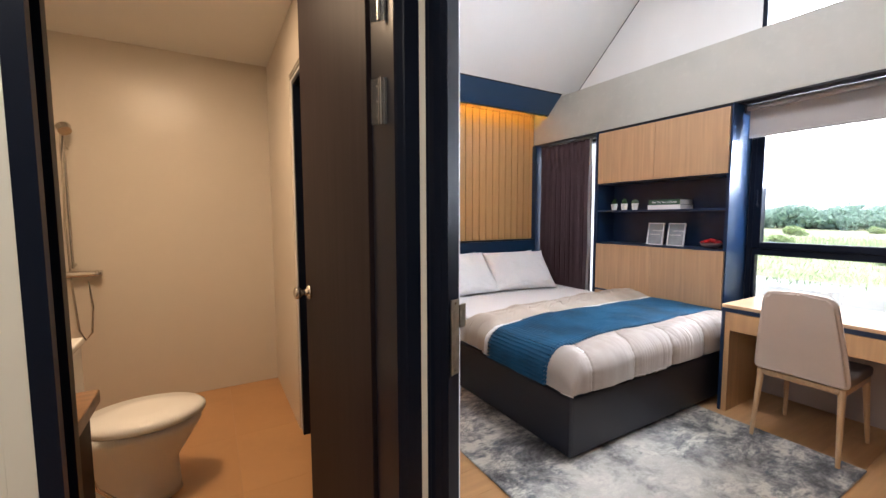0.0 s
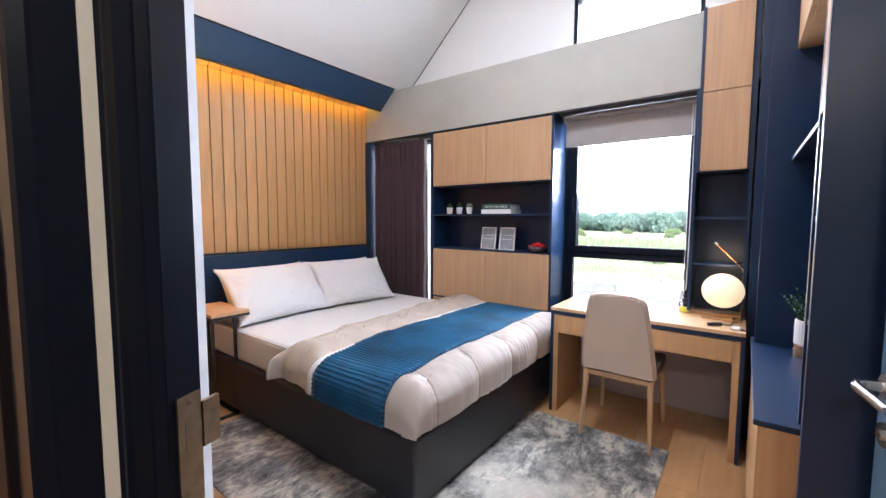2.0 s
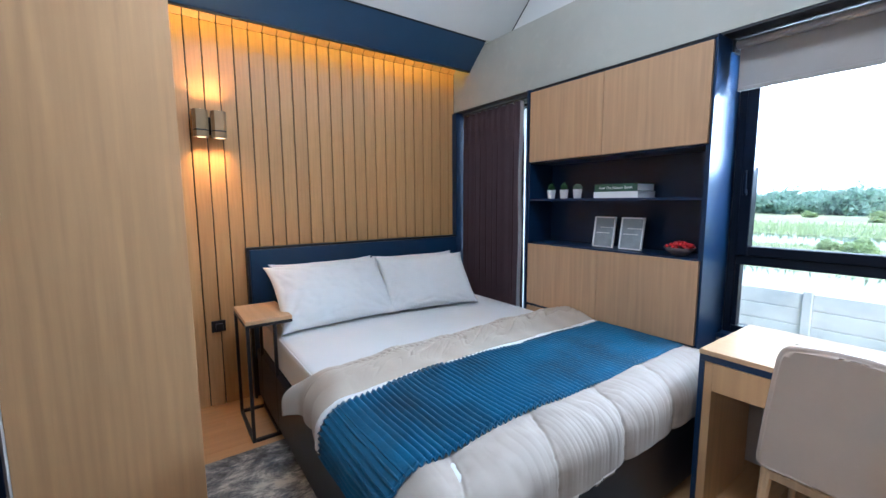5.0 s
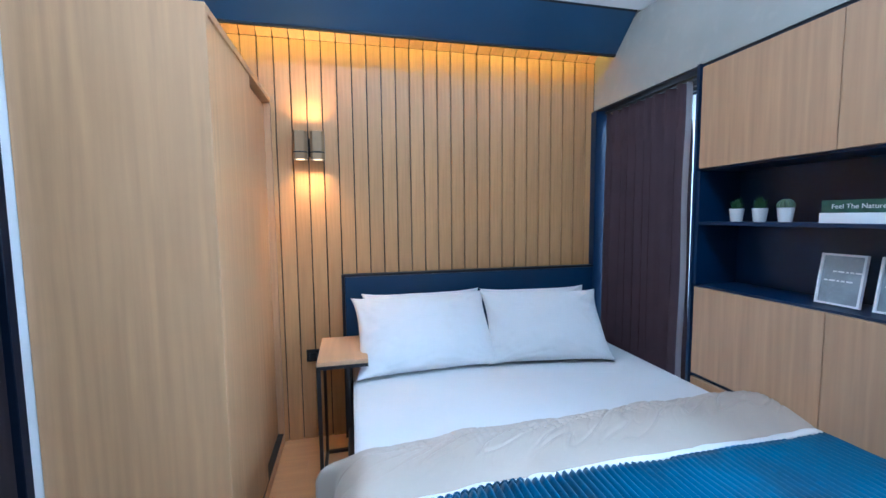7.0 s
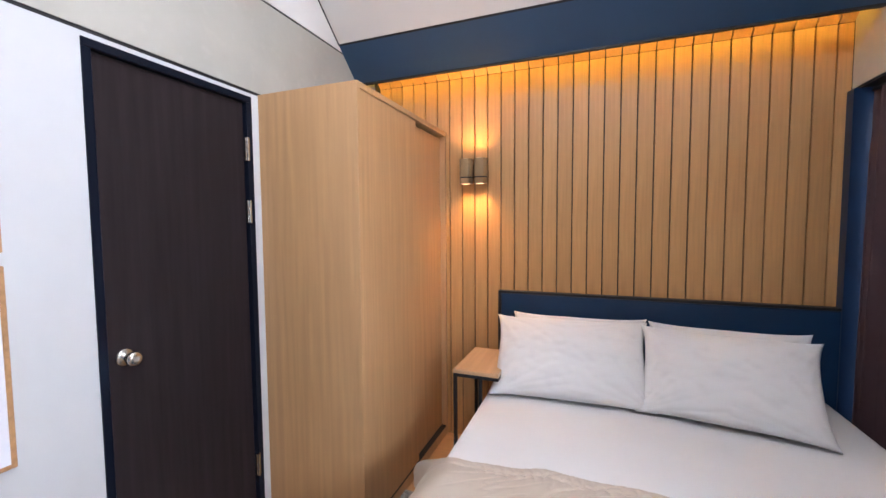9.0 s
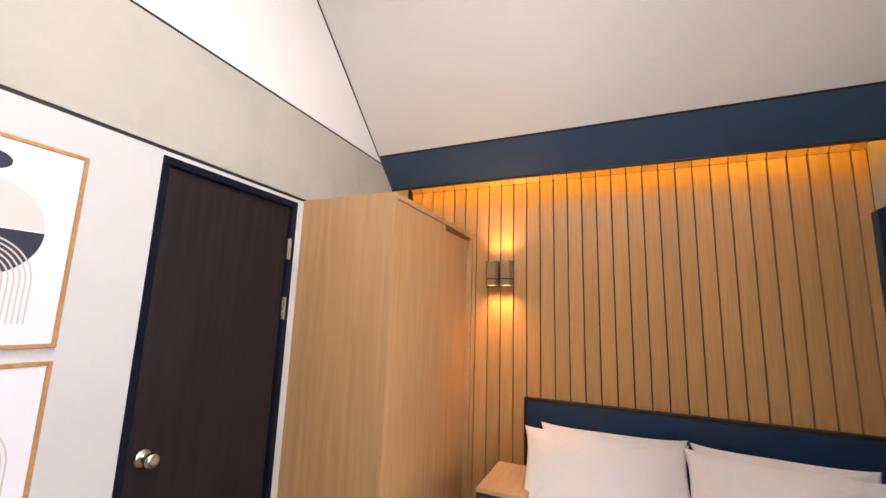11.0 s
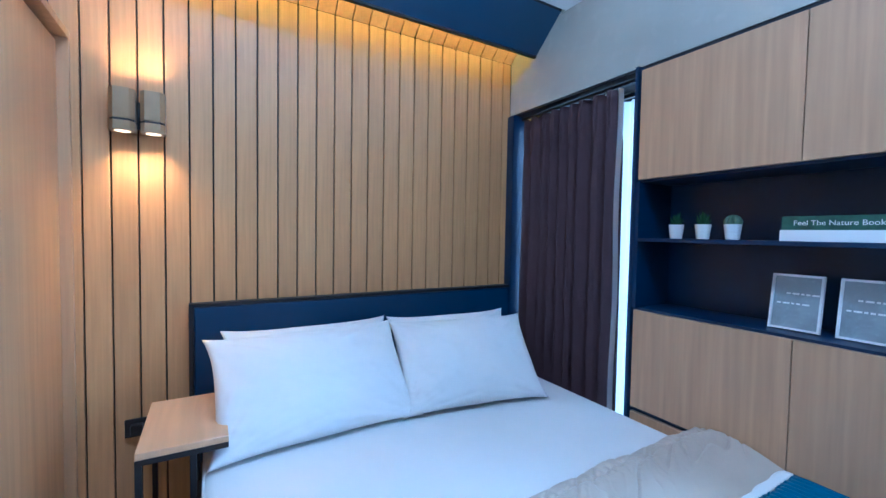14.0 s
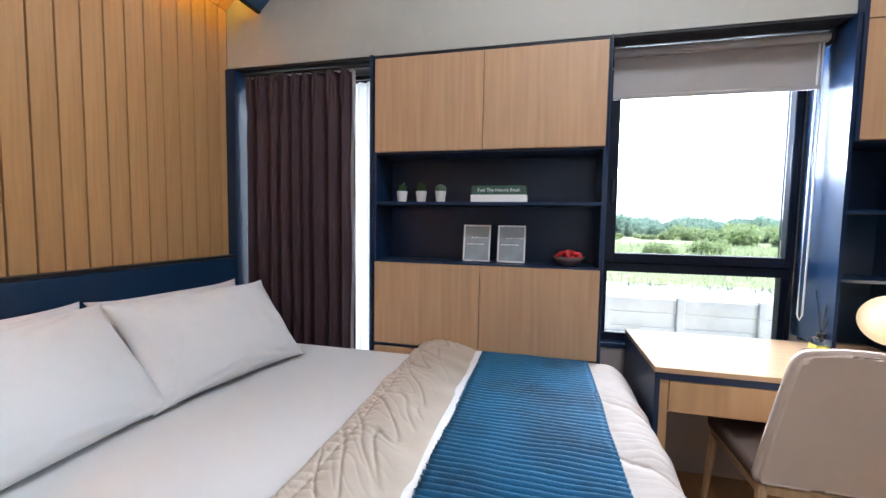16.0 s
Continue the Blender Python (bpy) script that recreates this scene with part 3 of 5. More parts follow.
def knob(base, nor, parent):
    """A round door knob with its rose."""
    a = Vector((nor.x, nor.y, 0))
    bm = bmesh.new()
    prof = [(0.032, 0.0), (0.032, 0.006), (0.026, 0.010), (0.013, 0.014), (0.012, 0.034), (0.022, 0.040), (0.027, 0.050), (0.025, 0.062), (0.018, 0.067), (0.008, 0.068)]
    m = lathe(prof, (0, 0, 0), 20)
    bmesh.ops.transform(m, matrix=Matrix.Translation(base) @ a.to_track_quat("Z", "Y").to_matrix().to_4x4(), verts=m.verts)
    return part("knob", m, M_steel, parent, "brushed steel round door knob", smooth=True)


knob(kn, ln, lf)
for z in (0.35, 1.655, 1.915):
    hinge(lf, 0.463, 1.185, z, -0.80, -0.60, 0.118)

# ensuite door in the west wall
edoor = thing("door_3", (XW, 2.38, 0), "closed dark brown ensuite door in a black frame", "door", kind="structure")
part("jamb", box(XB - 0.004, XW + 0.006, D0, D0 + 0.028, 0, DTOP - 0.03, 0.002), M_frame, edoor)
part("jamb", box(XB - 0.004, XW + 0.006, D1 - 0.034, D1, 0, DTOP - 0.03, 0.002), M_frame, edoor)
part("head", box(XB - 0.004, XW + 0.006, D0, D1, DTOP - 0.03, DTOP, 0.002), M_frame, edoor)
el = part("leaf", box(XW - 0.052, XW - 0.014, D0 + 0.031, D1 - 0.037, 0.012, DTOP - 0.033, 0.002), M_door, edoor, "dark brown veneered door leaf")
knob(Vector((XW - 0.014, D0 + 0.088, 1.058)), Vector((1, 0, 0)), el)
for z in (0.33, 1.60, 1.90):
    part("hinge", merge(box(XW - 0.006, XW + 0.009, D1 - 0.046, D1 - 0.022, z - 0.055, z + 0.055, 0.002), rod((XW + 0.01, D1 - 0.036, z - 0.055), (XW + 0.01, D1 - 0.036, z + 0.055), 0.006)), M_steel, el, "bright steel hinge")
part("latch", box(XW - 0.013, XW - 0.008, D0 + 0.027, D0 + 0.034, 0.99, 1.06), M_steel, el)

# blue-black leaf with a lever, standing open at the end of the shelf unit
hl, fl = Vector((0.72, 0.035, 0)), Vector((1.615, 0.262, 0))
ld2 = (fl - hl).normalized()
ln2 = Vector((-ld2.y, ld2.x, 0))
door4 = thing("door_4", tuple(hl), "blue-black veneered bedroom door standing open with a steel lever", "door", kind="structure")
l4 = part("leaf", leaf_box(0, (fl - hl).length, -0.04, 0, 0.01, 2.40, hl, ld2, ln2), M_leaf, door4)
part("post", box(0.47, 0.70, -0.03, 0.02, 0, 2.405), M_frame, door4)
rp = hl + ld2 * ((fl - hl).length - 0.046)


def on_leaf(a, o, z):
    return rp + ld2 * a + ln2 * o + Vector((0, 0, z))


rose = rod(on_leaf(0, 0, 1.03), on_leaf(0, 0.012, 1.03), 0.027, seg=20)
lv = part("lever", merge(tube([on_leaf(0, 0.010, 1.03), on_leaf(0, 0.045, 1.03), on_leaf(-0.006, 0.058, 1.03), on_leaf(-0.02, 0.064, 1.03), on_leaf(-0.07, 0.066, 1.028), on_leaf(-0.125, 0.066, 1.025)], 0.010, 10), rose), M_steel, l4, "brushed steel lever handle", smooth=False)
part("lock_rose", merge(rod(on_leaf(0, 0, 0.93), on_leaf(0, 0.010, 0.93), 0.026, seg=20), rod(on_leaf(0, 0.010, 0.93), on_leaf(0, 0.018, 0.93), 0.010, seg=12)), M_steel, l4, "brushed steel lock rose")

# ---- window ----
win = thing("window_1", (3.72, 1.26, 0.66), "black framed window with an awning sash over a fixed pane", "window", kind="structure")
W0, W1, WZ0, WZ1 = 0.791, 1.728, 0.66, BAND0
wx0, wx1 = 3.765, 3.845
part("window_frame", boxes((wx0, wx1, 1.690, W1, WZ0, WZ1), (wx0, wx1, W0, 0.812, WZ0, WZ1), (wx0, wx1, 0.812, 1.690, WZ0, WZ0 + 0.045), (wx0, wx1, 0.812, 1.690, WZ1 - 0.05, WZ1), (wx0, wx1, 0.812, 1.690, 1.048, 1.098), bev=0.003), M_frame, win)
part("sash", boxes((wx0 - 0.014, wx1 - 0.02, 1.636, 1.689, 1.100, 2.13), (wx0 - 0.014, wx1 - 0.02, 0.813, 0.840, 1.100, 2.13), (wx0 - 0.014, wx1 - 0.02, 0.840, 1.636, 1.100, 1.150), (wx0 - 0.014, wx1 - 0.02, 0.840, 1.636, 2.09, 2.13), bev=0.003), M_frame, win)
part("bead", boxes((wx0 + 0.006, wx1 - 0.02, 1.668, 1.6895, WZ0 + 0.046, 1.047), (wx0 + 0.006, wx1 - 0.02, 0.8125, 0.842, WZ0 + 0.046, 1.047), bev=0.002), M_frame, win)
part("handle", merge(box(3.737, 3.751, 1.655, 1.675, 1.42, 1.45, 0.002), box(3.727, 3.740, 1.657, 1.673, 1.43, 1.55, 0.003)), M_frame, win)
for z0_, z1_, ya, yb in ((1.150, 2.09, 0.840, 1.636), (WZ0 + 0.045, 1.048, 0.842, 1.668)):
    g = part("pane", box(3.798, 3.804, ya, yb, z0_, z1_), M_glass, win)
    g.visible_shadow = False
part("window_sill", box(3.69, wx0, 0.792, W1, WZ0 - 0.02, WZ0 + 0.005, 0.002), M_black, win)
setting("trim_window_lining", boxes((XE - 0.04, 3.764, W1 + 0.001, 1.7345, 0, BAND0 - 0.001), (3.462, 3.764, 0.775, 0.790, 0.77, BAND0 - 0.001)), M_black, "black laminate linings beside the window", "trim")

# curtained window
win3 = thing("window_3", (3.76, 3.4, 0.1), "tall bright window behind the dark curtain", "window", kind="structure")
part("window_frame", boxes((3.74, 3.80, 2.935, 2.965, 0.10, BAND0), (3.74, 3.80, 3.86, 3.90, 0.10, BAND0), (3.74, 3.80, 2.965, 3.86, 0.10, 0.14), (3.74, 3.80, 2.965, 3.86, BAND0 - 0.04, BAND0)), M_frame, win3)
g = part("pane", box(3.765, 3.771, 2.965, 3.86, 0.14, BAND0 - 0.04), M_glass, win3)
g.visible_shadow = False
setting("trim_curtain_lining", boxes((XE - 0.02, 3.739, 3.838, YN - 0.001, 0, BAND0 - 0.001)), M_black, "black laminate lining beside the curtain", "trim")

# ---- built-in cabinet on the window wall ----
XC = 3.457
C0, C1, CM = 1.735, 2.935, 2.336


def cabinet(name, y0, y1, z0, z1, label, group):
    """A closed wall cabinet with two oak doors."""
    th = thing(name, (XC, (y0 + y1) / 2, z0), label, "cabinet", group)
    part("body", box(XC + 0.021, 3.734, y0, y1, z0, z1), M_black, th, "black laminate carcass")
    ym = (y0 + y1) / 2
    part("door", box(XC, XC + 0.019, y0 + 0.012, ym - 0.0015, z0 + 0.010, z1 - 0.010, 0.0012), M_oak_pink, th, "pale oak door")
    part("door", box(XC, XC + 0.019, ym + 0.0015, y1 - 0.012, z0 + 0.010, z1 - 0.010, 0.0012), M_oak_pink, th, "pale oak door")
    return th


cabinet("wall_cabinet", C0, C1, 1.668, 2.180, "pale oak wall cabinet with two plain doors", "built-in cabinets")
cabinet("wall_cabinet", C0, C1, 0.620, 1.090, "pale oak wall cabinet with two plain doors", "built-in cabinets")
cabinet("wall_cabinet", C0, C1, 0.06, 0.618, "low oak cabinet behind the bed", "built-in cabinets")
sh = thing("open_shelf", (XC + 0.1, CM, 1.09), "black open shelf niche between oak cabinets", "shelf", "built-in cabinets")
part("back", box(3.715, 3.734, C0, C1, 1.091, 1.667), M_black, sh)
part("side", box(XC + 0.004, 3.714, C0, C0 + 0.018, 1.091, 1.667), M_black, sh)
part("side", box(XC + 0.004, 3.714, C1 - 0.018, C1, 1.091, 1.667), M_black, sh)
part("shelf", box(XC + 0.006, 3.714, C0 + 0.0185, C1 - 0.0185, 1.396, 1.412, 0.0015), M_black, sh)
setting("trim_cabinet_end", boxes((XC - 0.004, 3.739, C1 + 0.0005, C1 + 0.016, 0, BAND0 - 0.001)), M_black, "black end panel of the cabinet", "trim")

# corner column of the desk end
K0, K1 = 0.515, 0.768
col = thing("corner_cabinet", (XC, 0.63, 0.77), "tall corner cabinet, oak doors over black open shelves", "cabinet", "built-in cabinets")
part("body", box(XC + 0.021, 3.734, K0 - 0.03, K1 + 0.006, 1.668, BAND1 - 0.002), M_black, col, "black laminate carcass")
part("door", box(XC, XC + 0.019, K0, K1 - 0.012, 1.674, 2.160, 0.0012), M_oak_pink, col, "pale oak door")
part("door", box(XC, XC + 0.019, K0, K1 - 0.012, 2.164, BAND1 - 0.01, 0.0012), M_oak_pink, col, "pale oak door")
part("side", box(XC - 0.003, XC + 0.0205, K1 - 0.010, K1 + 0.006, 1.668, BAND1), M_black, col)
part("back", box(3.715, 3.734, K0 - 0.03, 0.774, 0.752, 1.667), M_black, col)
part("side", box(XC + 0.001, 3.714, K0 - 0.028, K0 - 0.012, 0.752, 1.667), M_black, col)
for z in (1.070, 1.370):
    part("shelf", box(XC + 0.03, 3.714, K0 - 0.012, 0.774, z, z + 0.014, 0.001), M_black, col)

# ---- south shelf unit ----
SF = 0.345
SU = thing("shelf_unit", (2.5, 0.2, 0), "black and oak shelf unit along the wall", "shelf unit")
part("back", box(1.73, 3.46, YS + 0.001, YS + 0.018, 0.735, 2.66), M_black, SU, "black back panel")
for x, f in ((1.70, 0.368), (2.02, SF), (3.00, 0.440)):
    part("upright", box(x, x + 0.028, YS + 0.019, f, 0.736 if x > 1.9 else 0.0, 2.66, 0.0015), M_black, SU)
part("shelf", box(2.049, 2.999, YS + 0.019, SF - 0.004, 1.65, 1.668, 0.001), M_black, SU)
for z in (1.05, 1.36):
    part("shelf", box(1.729, 2.019, YS + 0.019, SF - 0.004, z, z + 0.016, 0.001), M_black, SU)
    part("shelf", box(3.029, 3.455, YS + 0.019, SF + 0.03, z, z + 0.016, 0.001), M_black, SU)
for x0, x1, z0_, f in ((1.730, 2.018, 1.668, SF), (2.05, 2.998, 2.172, SF), (3.03, 3.452, 1.668, 0.430)):
    part("cabinet_body", box(x0, x1, YS + 0.019, f - 0.021, z0_, 2.66), M_oak_v, SU)
    xm = (x0 + x1) / 2
    dr = [(x0, xm - 0.0015), (xm + 0.0015, x1)] if x1 - x0 > 0.6 else [(x0, x1)]
    for a, b in dr:
        part("door", box(a + 0.003, b - 0.003, f - 0.020, f, z0_ + 0.002, 2.655, 0.0012), M_oak_v, SU, "oak door")
part("base_cabinet", box(1.7285, 1.985, YS + 0.001, SF - 0.022, 0.0, 0.733), M_black, SU)
part("door", box(1.732, 1.982, SF - 0.021, SF - 0.002, 0.04, 0.70, 0.0012), M_oak_v, SU, "oak door")
CR = thing("credenza", (2.6, 0.25, 0), "low oak cabinet with a glossy black top", "cabinet")
part("body", box(2.002, 3.095, YS + 0.002, 0.424, 0.0, 0.715), M_black, CR)
for a, b in ((2.0, 2.364), (2.367, 2.730), (2.733, 3.095)):
    part("door", box(a, b, 0.425, 0.443, 0.05, 0.712, 0.0012), M_oak_v, CR, "oak door")
part("side", box(1.988, 2.0015, YS + 0.002, 0.443, 0.0, 0.7145), M_oak_v, CR)
part("top", box(1.982, 3.12, YS + 0.002, 0.455, 0.716, 0.735, 0.002), M_black, CR, "glossy black top")

# ---- desk ----
DX, DY0, DY1 = 3.10, 0.475, 1.575
desk = thing("desk", (3.4, 1.02, 0), "oak desk with two shallow drawers and black sides", "desk")
part("desktop", box(DX, 3.690, DY0, DY1 + 0.002, 0.728, 0.750, 0.002), M_oak_h, desk, "pale oak desktop")
part("edge", box(DX + 0.004, 3.688, DY0, DY1, 0.700, 0.7275), M_black, desk, "black shadow band under the top")
part("side", box(DX + 0.004, 3.688, DY1 - 0.020, DY1, 0, 0.6995), M_black, desk)
part("side", box(DX + 0.004, 3.688, DY0, DY0 + 0.020, 0, 0.6995), M_black, desk)
part("inner_side", box(DX + 0.010, 3.60, DY1 - 0.052, DY1 - 0.0205, 0, 0.6995), M_oak_v, desk)
part("inner_side", box(DX + 0.010, 3.60, DY0 + 0.0205, DY0 + 0.052, 0, 0.6995), M_oak_v, desk)
for a, b in ((DY0 + 0.054, 1.023), (1.027, DY1 - 0.054)):
    dw = part("drawer", box(DX + 0.006, DX + 0.024, a, b, 0.572, 0.697, 0.0015), M_oak_v, desk, "oak drawer front")
    part("drawer_box", box(DX + 0.0245, DX + 0.45, a + 0.01, b - 0.01, 0.585, 0.69), M_black, dw)

# ---- wardrobe ----
WX, WY0, WZ = 1.291, 2.770, 2.178
wr = thing("wardrobe", (1.0, 3.3, 0), "tall light oak wardrobe with sliding doors", "wardrobe")
part("side", box(XW + 0.002, WX, WY0, WY0 + 0.026, 0, WZ, 0.0015), M_oak_v, wr, "light oak side panel")
part("side", box(XW + 0.002, WX, YN - 0.024, YN - 0.001, 0, WZ), M_oak_v, wr)
part("top", box(XW + 0.002, WX, WY0 + 0.0265, YN - 0.0245, WZ - 0.028, WZ, 0.001), M_oak_v, wr)
part("carcass", box(XW + 0.002, WX - 0.075, WY0 + 0.0265, YN - 0.0245, 0.02, WZ - 0.0285), M_groove, wr)
part("plinth", box(WX - 0.07, WX, WY0 + 0.0265, YN - 0.0245, 0, 0.058, 0.001), M_oak_v, wr)
part("track", box(WX - 0.062, WX - 0.004, WY0 + 0.0265, YN - 0.0245, 0.0585, 0.066), M_groove, wr, "black sliding track")
part("sliding_door", box(WX - 0.028, WX - 0.006, WY0 + 0.030, 3.402, 0.068, WZ - 0.030, 0.0015), M_oak_v, wr, "light oak sliding door")
part("sliding_door", box(WX - 0.060, WX - 0.036, 3.36, YN - 0.027, 0.068, WZ - 0.045, 0.0015), M_oak_v, wr, "light oak sliding door")

# ---- bed ----
BX, BXR, BYF = 1.706, 3.445, 1.640
bed = thing("bed", (2.6, 2.75, 0), "double bed with a black leatherette base and navy headboard", "bed")
part("base", box(BX, BXR, BYF, 3.84, 0.03, 0.375, 0.022, 3), M_bedblack, bed, "black leatherette box base", smooth=False)
part("plinth", box(BX + 0.05, BXR - 0.02, BYF + 0.05, 3.8, 0.0, 0.031), M_groove, bed)
part("headboard_frame", boxes((1.680, 1.698, 3.845, 3.895, 0, 1.085), (1.698, XE - 0.003, 3.845, 3.895, 1.070, 1.085), (1.698, XE - 0.003, 3.880, 3.895, 0, 1.070), bev=0.001), M_metal_black, bed, "black headboard frame")
part("headboard", box(1.700, XE - 0.004, 3.848, 3.879, 0.30, 1.068, 0.008, 2), M_navy_leather, bed, "navy leatherette headboard pad")
MT = 0.590


def mattress_mesh(x0, x1, y0, y1, z0, z1, r):
    return box(x0, x1, y0, y1, z0, z1, r, 4)


mt = single("mattress", mattress_mesh(BX + 0.03, BXR - 0.005, BYF + 0.05, 3.845, 0.372, MT, 0.035), M_linen, "thick mattress in a white fitted sheet on the bed", "mattress", (2.6, 2.75, 0.376), smooth=True)
x0_, x1_, y0_, y1_ = BX + 0.032, BXR - 0.01, 2.6, 3.84
part("piping", tube([(x0_ + 0.004, y0_, MT - 0.012), (x0_ + 0.004, y1_ - 0.03, MT - 0.012), (x0_ + 0.03, y1_ - 0.004, MT - 0.012), (x1_ - 0.02, y1_ - 0.004, MT - 0.012)], 0.005, 8), M_linen, mt, "stitched edge piping")


def bed_profile(s, x0, x1, top, low, r):
    """Across the bed: from the low left hem over the top to the right edge; s from 0 to 1. Returns x, z, and how far it hangs."""
    hang = top - r - low
    arc = r * math.pi / 2
    flat = x1 - r - x0 - 0.0
    total = hang + arc + flat
    d = s * total
    if d < hang:
        return x0, low + d, 1.0
    d -= hang
    if d < arc:
        a = d / r
        return x0 + r - r * math.cos(a), top - r + r * math.sin(a), math.cos(a)
    d -= arc
    return x0 + r + d, top, 0.0


def wav(x, y, f, seed):
    return noise.noise(Vector((x * f + seed, y * f, seed * 1.7)))


# duvet: over the left side and the foot, with quilting seams and gathers
DT, DL = 0.618, 0.402
dy0, dy1 = BYF - 0.038, 2.42


def swell(x, y):
    """Soft unevenness of the bedding, shared by all its layers."""
    e = min(1.0, max(0.0, (2.15 - x) / 0.30))
    return 0.012 * wav(x, y, 2.6, 7.0) + 0.006 * wav(x, y, 7.0, 10.0) - 0.022 * e * e * (3 - 2 * e)


def crease(p, sharp=3.0):
    """A row of rounded ridges with narrow valleys between them, from -1 to 0."""
    return -(1 - abs(math.sin(p))) ** sharp


def duvet_f(u, v):
    x, z, h = bed_profile(u, BX - 0.026, BXR + 0.004, DT, DL, 0.14)
    yr = 0.12
    hang = DT - yr - DL
    arc = yr * math.pi / 2
    flat = dy1 - dy0 - yr
    d = v * (hang + arc + flat)
    if d < hang:
        y, drop = dy0, (DT - (DL + d))
    elif d < hang + arc:
        a = (d - hang) / yr
        y, drop = dy0 + yr - yr * math.cos(a), yr - yr * math.sin(a)
    else:
        y, drop = dy0 + yr + d - hang - arc, 0.0
    zz = max(DL + 0.015 * abs(wav(x, y, 6, 3.0)), z - drop)
    # quilting seams run from head to foot and slant a little
    xs = x + 0.34 * (1.90 - y) + 0.010 * wav(x, y, 5.0, 6.0)
    seam_x = min(abs(xs - c) for c in (1.935, 2.305, 2.69, 3.06))
    puff = 0.014 * (1 - math.exp(-((seam_x / 0.05) ** 2))) - 0.004 - 0.006 * math.exp(-((seam_x / 0.007) ** 2))
    # fine gathers over the foot edge, dense towards the window side
    side_x = min(1.0, max(0.15, (x - 1.95) / 0.55))
    near = math.exp(-((d - 0.20) / 0.17) ** 2)
    patch = min(1.0, max(0.0, 0.55 + 1.5 * wav(x, y * 0.6, 5.0, 12)))
    fine = 0.0034 * crease(x * 58 + 8.0 * wav(x, y * 0.5, 2.2, 9) + 2.5 * wav(x, y, 8.0, 2), 2.0) * near * patch * side_x
    fine += 0.0026 * crease(x * 110 + 9.0 * wav(x, y * 0.6, 3.0, 19), 2.0) * near * side_x * (1 - 0.6 * patch)
    pinch = 0.004 * math.exp(-seam_x / 0.03) * crease(d * 62 + 4 * wav(x, y, 5, 3), 1.5)
    rumple = 0.006 * wav(x, y, 9, 1.0) + 0.004 * wav(x, y, 19, 5.0)
    tk = min(1.0, max(0.0, (y - 1.765) / 0.05))
    disp = (puff + fine + pinch + rumple) * (1 - 0.92 * tk) + 0.006 * tk
    side = max(min(1.0, drop / 0.10), h)
    corner = min(drop, 0.2) * h
    disp += swell(x, y) * (1 - side)
    return (x - disp * h * 0.6 + corner * 0.14, y - disp * min(1.0, drop / 0.06) * 0.8 + corner * 0.16, zz + disp * (1 - side))


dv = thing("duvet", (2.6, 2.1, 0.5), "beige-grey satin quilted duvet folded back on the bed", "duvet")
part("quilt", grid_sheet(duvet_f, 560, 150, 0.012), M_duvet, dv, smooth=True)


def strip_over(y0, y1, lift, low, rib, seed, wob=0.012, x_in=0.0):
    """A cloth strip across the bed between y0 and y1, hanging on the left side."""
    def f(u, v):
        x, z, h = bed_profile(u, BX - 0.030 - lift - x_in, BXR + 0.006, DT + 0.012 + lift, low, 0.145)
        y = y0 + (y1 - y0) * v + 0.010 * wav(x, v, 2.0, seed)
        n = swell(x, y) + wob * wav(x, y, 8.0, seed + 3)
        n += rib(x, y, u, v) if rib else 0
        return (x - abs(n) * h, y + (DT - z) * 0.05 * h, z + n * (1 - h))
    return f


def runner_rib(x, y, u, v):
    ridge = abs(math.sin(RIBS * 1.93 * u / 2 + 0.5 * wav(x, y, 2.2, 5.0)))
    return (0.021 - 0.014 * min(1.0, max(0.0, (x - 2.35) / 0.5))) * ridge ** 0.7 - 0.006


RIBS = 2 * math.pi / 0.025
br_ = thing("bed_runner", (2.6, 2.1, 0.6), "teal blue ribbed plush runner across the bed", "bed runner")
part("cloth", grid_sheet(strip_over(1.799, 2.306, 0.004, DL + 0.010, runner_rib, 7.0, 0.0), 1000, 26, 0.006), M_runner, br_, smooth=True)
for ya, yb in ((1.788, 1.801), (2.304, 2.3095)):
    part("hem", grid_sheet(strip_over(ya, yb, 0.002, DL + 0.008, runner_rib, 7.0, 0.0), 800, 3, 0.006), M_runner, br_, smooth=True)
part("border", grid_sheet(strip_over(2.311, 2.348, 0.004, DL + 0.02, None, 7.0, 0.0), 90, 4, 0.006), M_pipe, dv, "white border strip", smooth=True)


def fold_rib(x, y, u, v):
    """Folded lining: a soft roll with a stitched seam, short puckers along it and long slack wrinkles."""
    seam = math.exp(-((v - 0.76) / 0.018) ** 2)
    near = math.exp(-((v - 0.76) / 0.10) ** 2)
    pucker = crease(x * 88 + 7 * wav(x, y, 4, 2) + 9 * (v - 0.76), 1.4) * (0.25 + 1.5 * abs(wav(x, y, 5, 4)))
    n1 = wav(x * 5.0 - v * 2.2, v * 1.1, 2.0, 31.0)
    n2 = wav(x * 9.0 - v * 2.5, v * 1.6, 2.2, 12.0)
    slack = min(1.0, max(0.0, (v - 0.12) / 0.3)) * min(1.0, max(0.0, (1.0 - v) / 0.2))
    long_ = -(max(0.0, 1 - abs(n1) * 6.0) ** 1.4) * 0.011 - (max(0.0, 0.5 - abs(n2) * 4.0)) * 0.006
    roll = 0.040 * math.sin(math.pi * min(1.0, v / 1.12)) * (0.75 + 0.45 * min(1.0, max(0.0, (x - 2.5) / 0.8)))
    tail = max(0.0, (v - 0.86) / 0.14)
    left = min(1.0, max(0.15, (x - 1.74) / 0.35))
    return roll - 0.007 * seam + (0.009 * pucker * near + 0.8 * long_ * slack) * left - 0.062 * tail ** 2


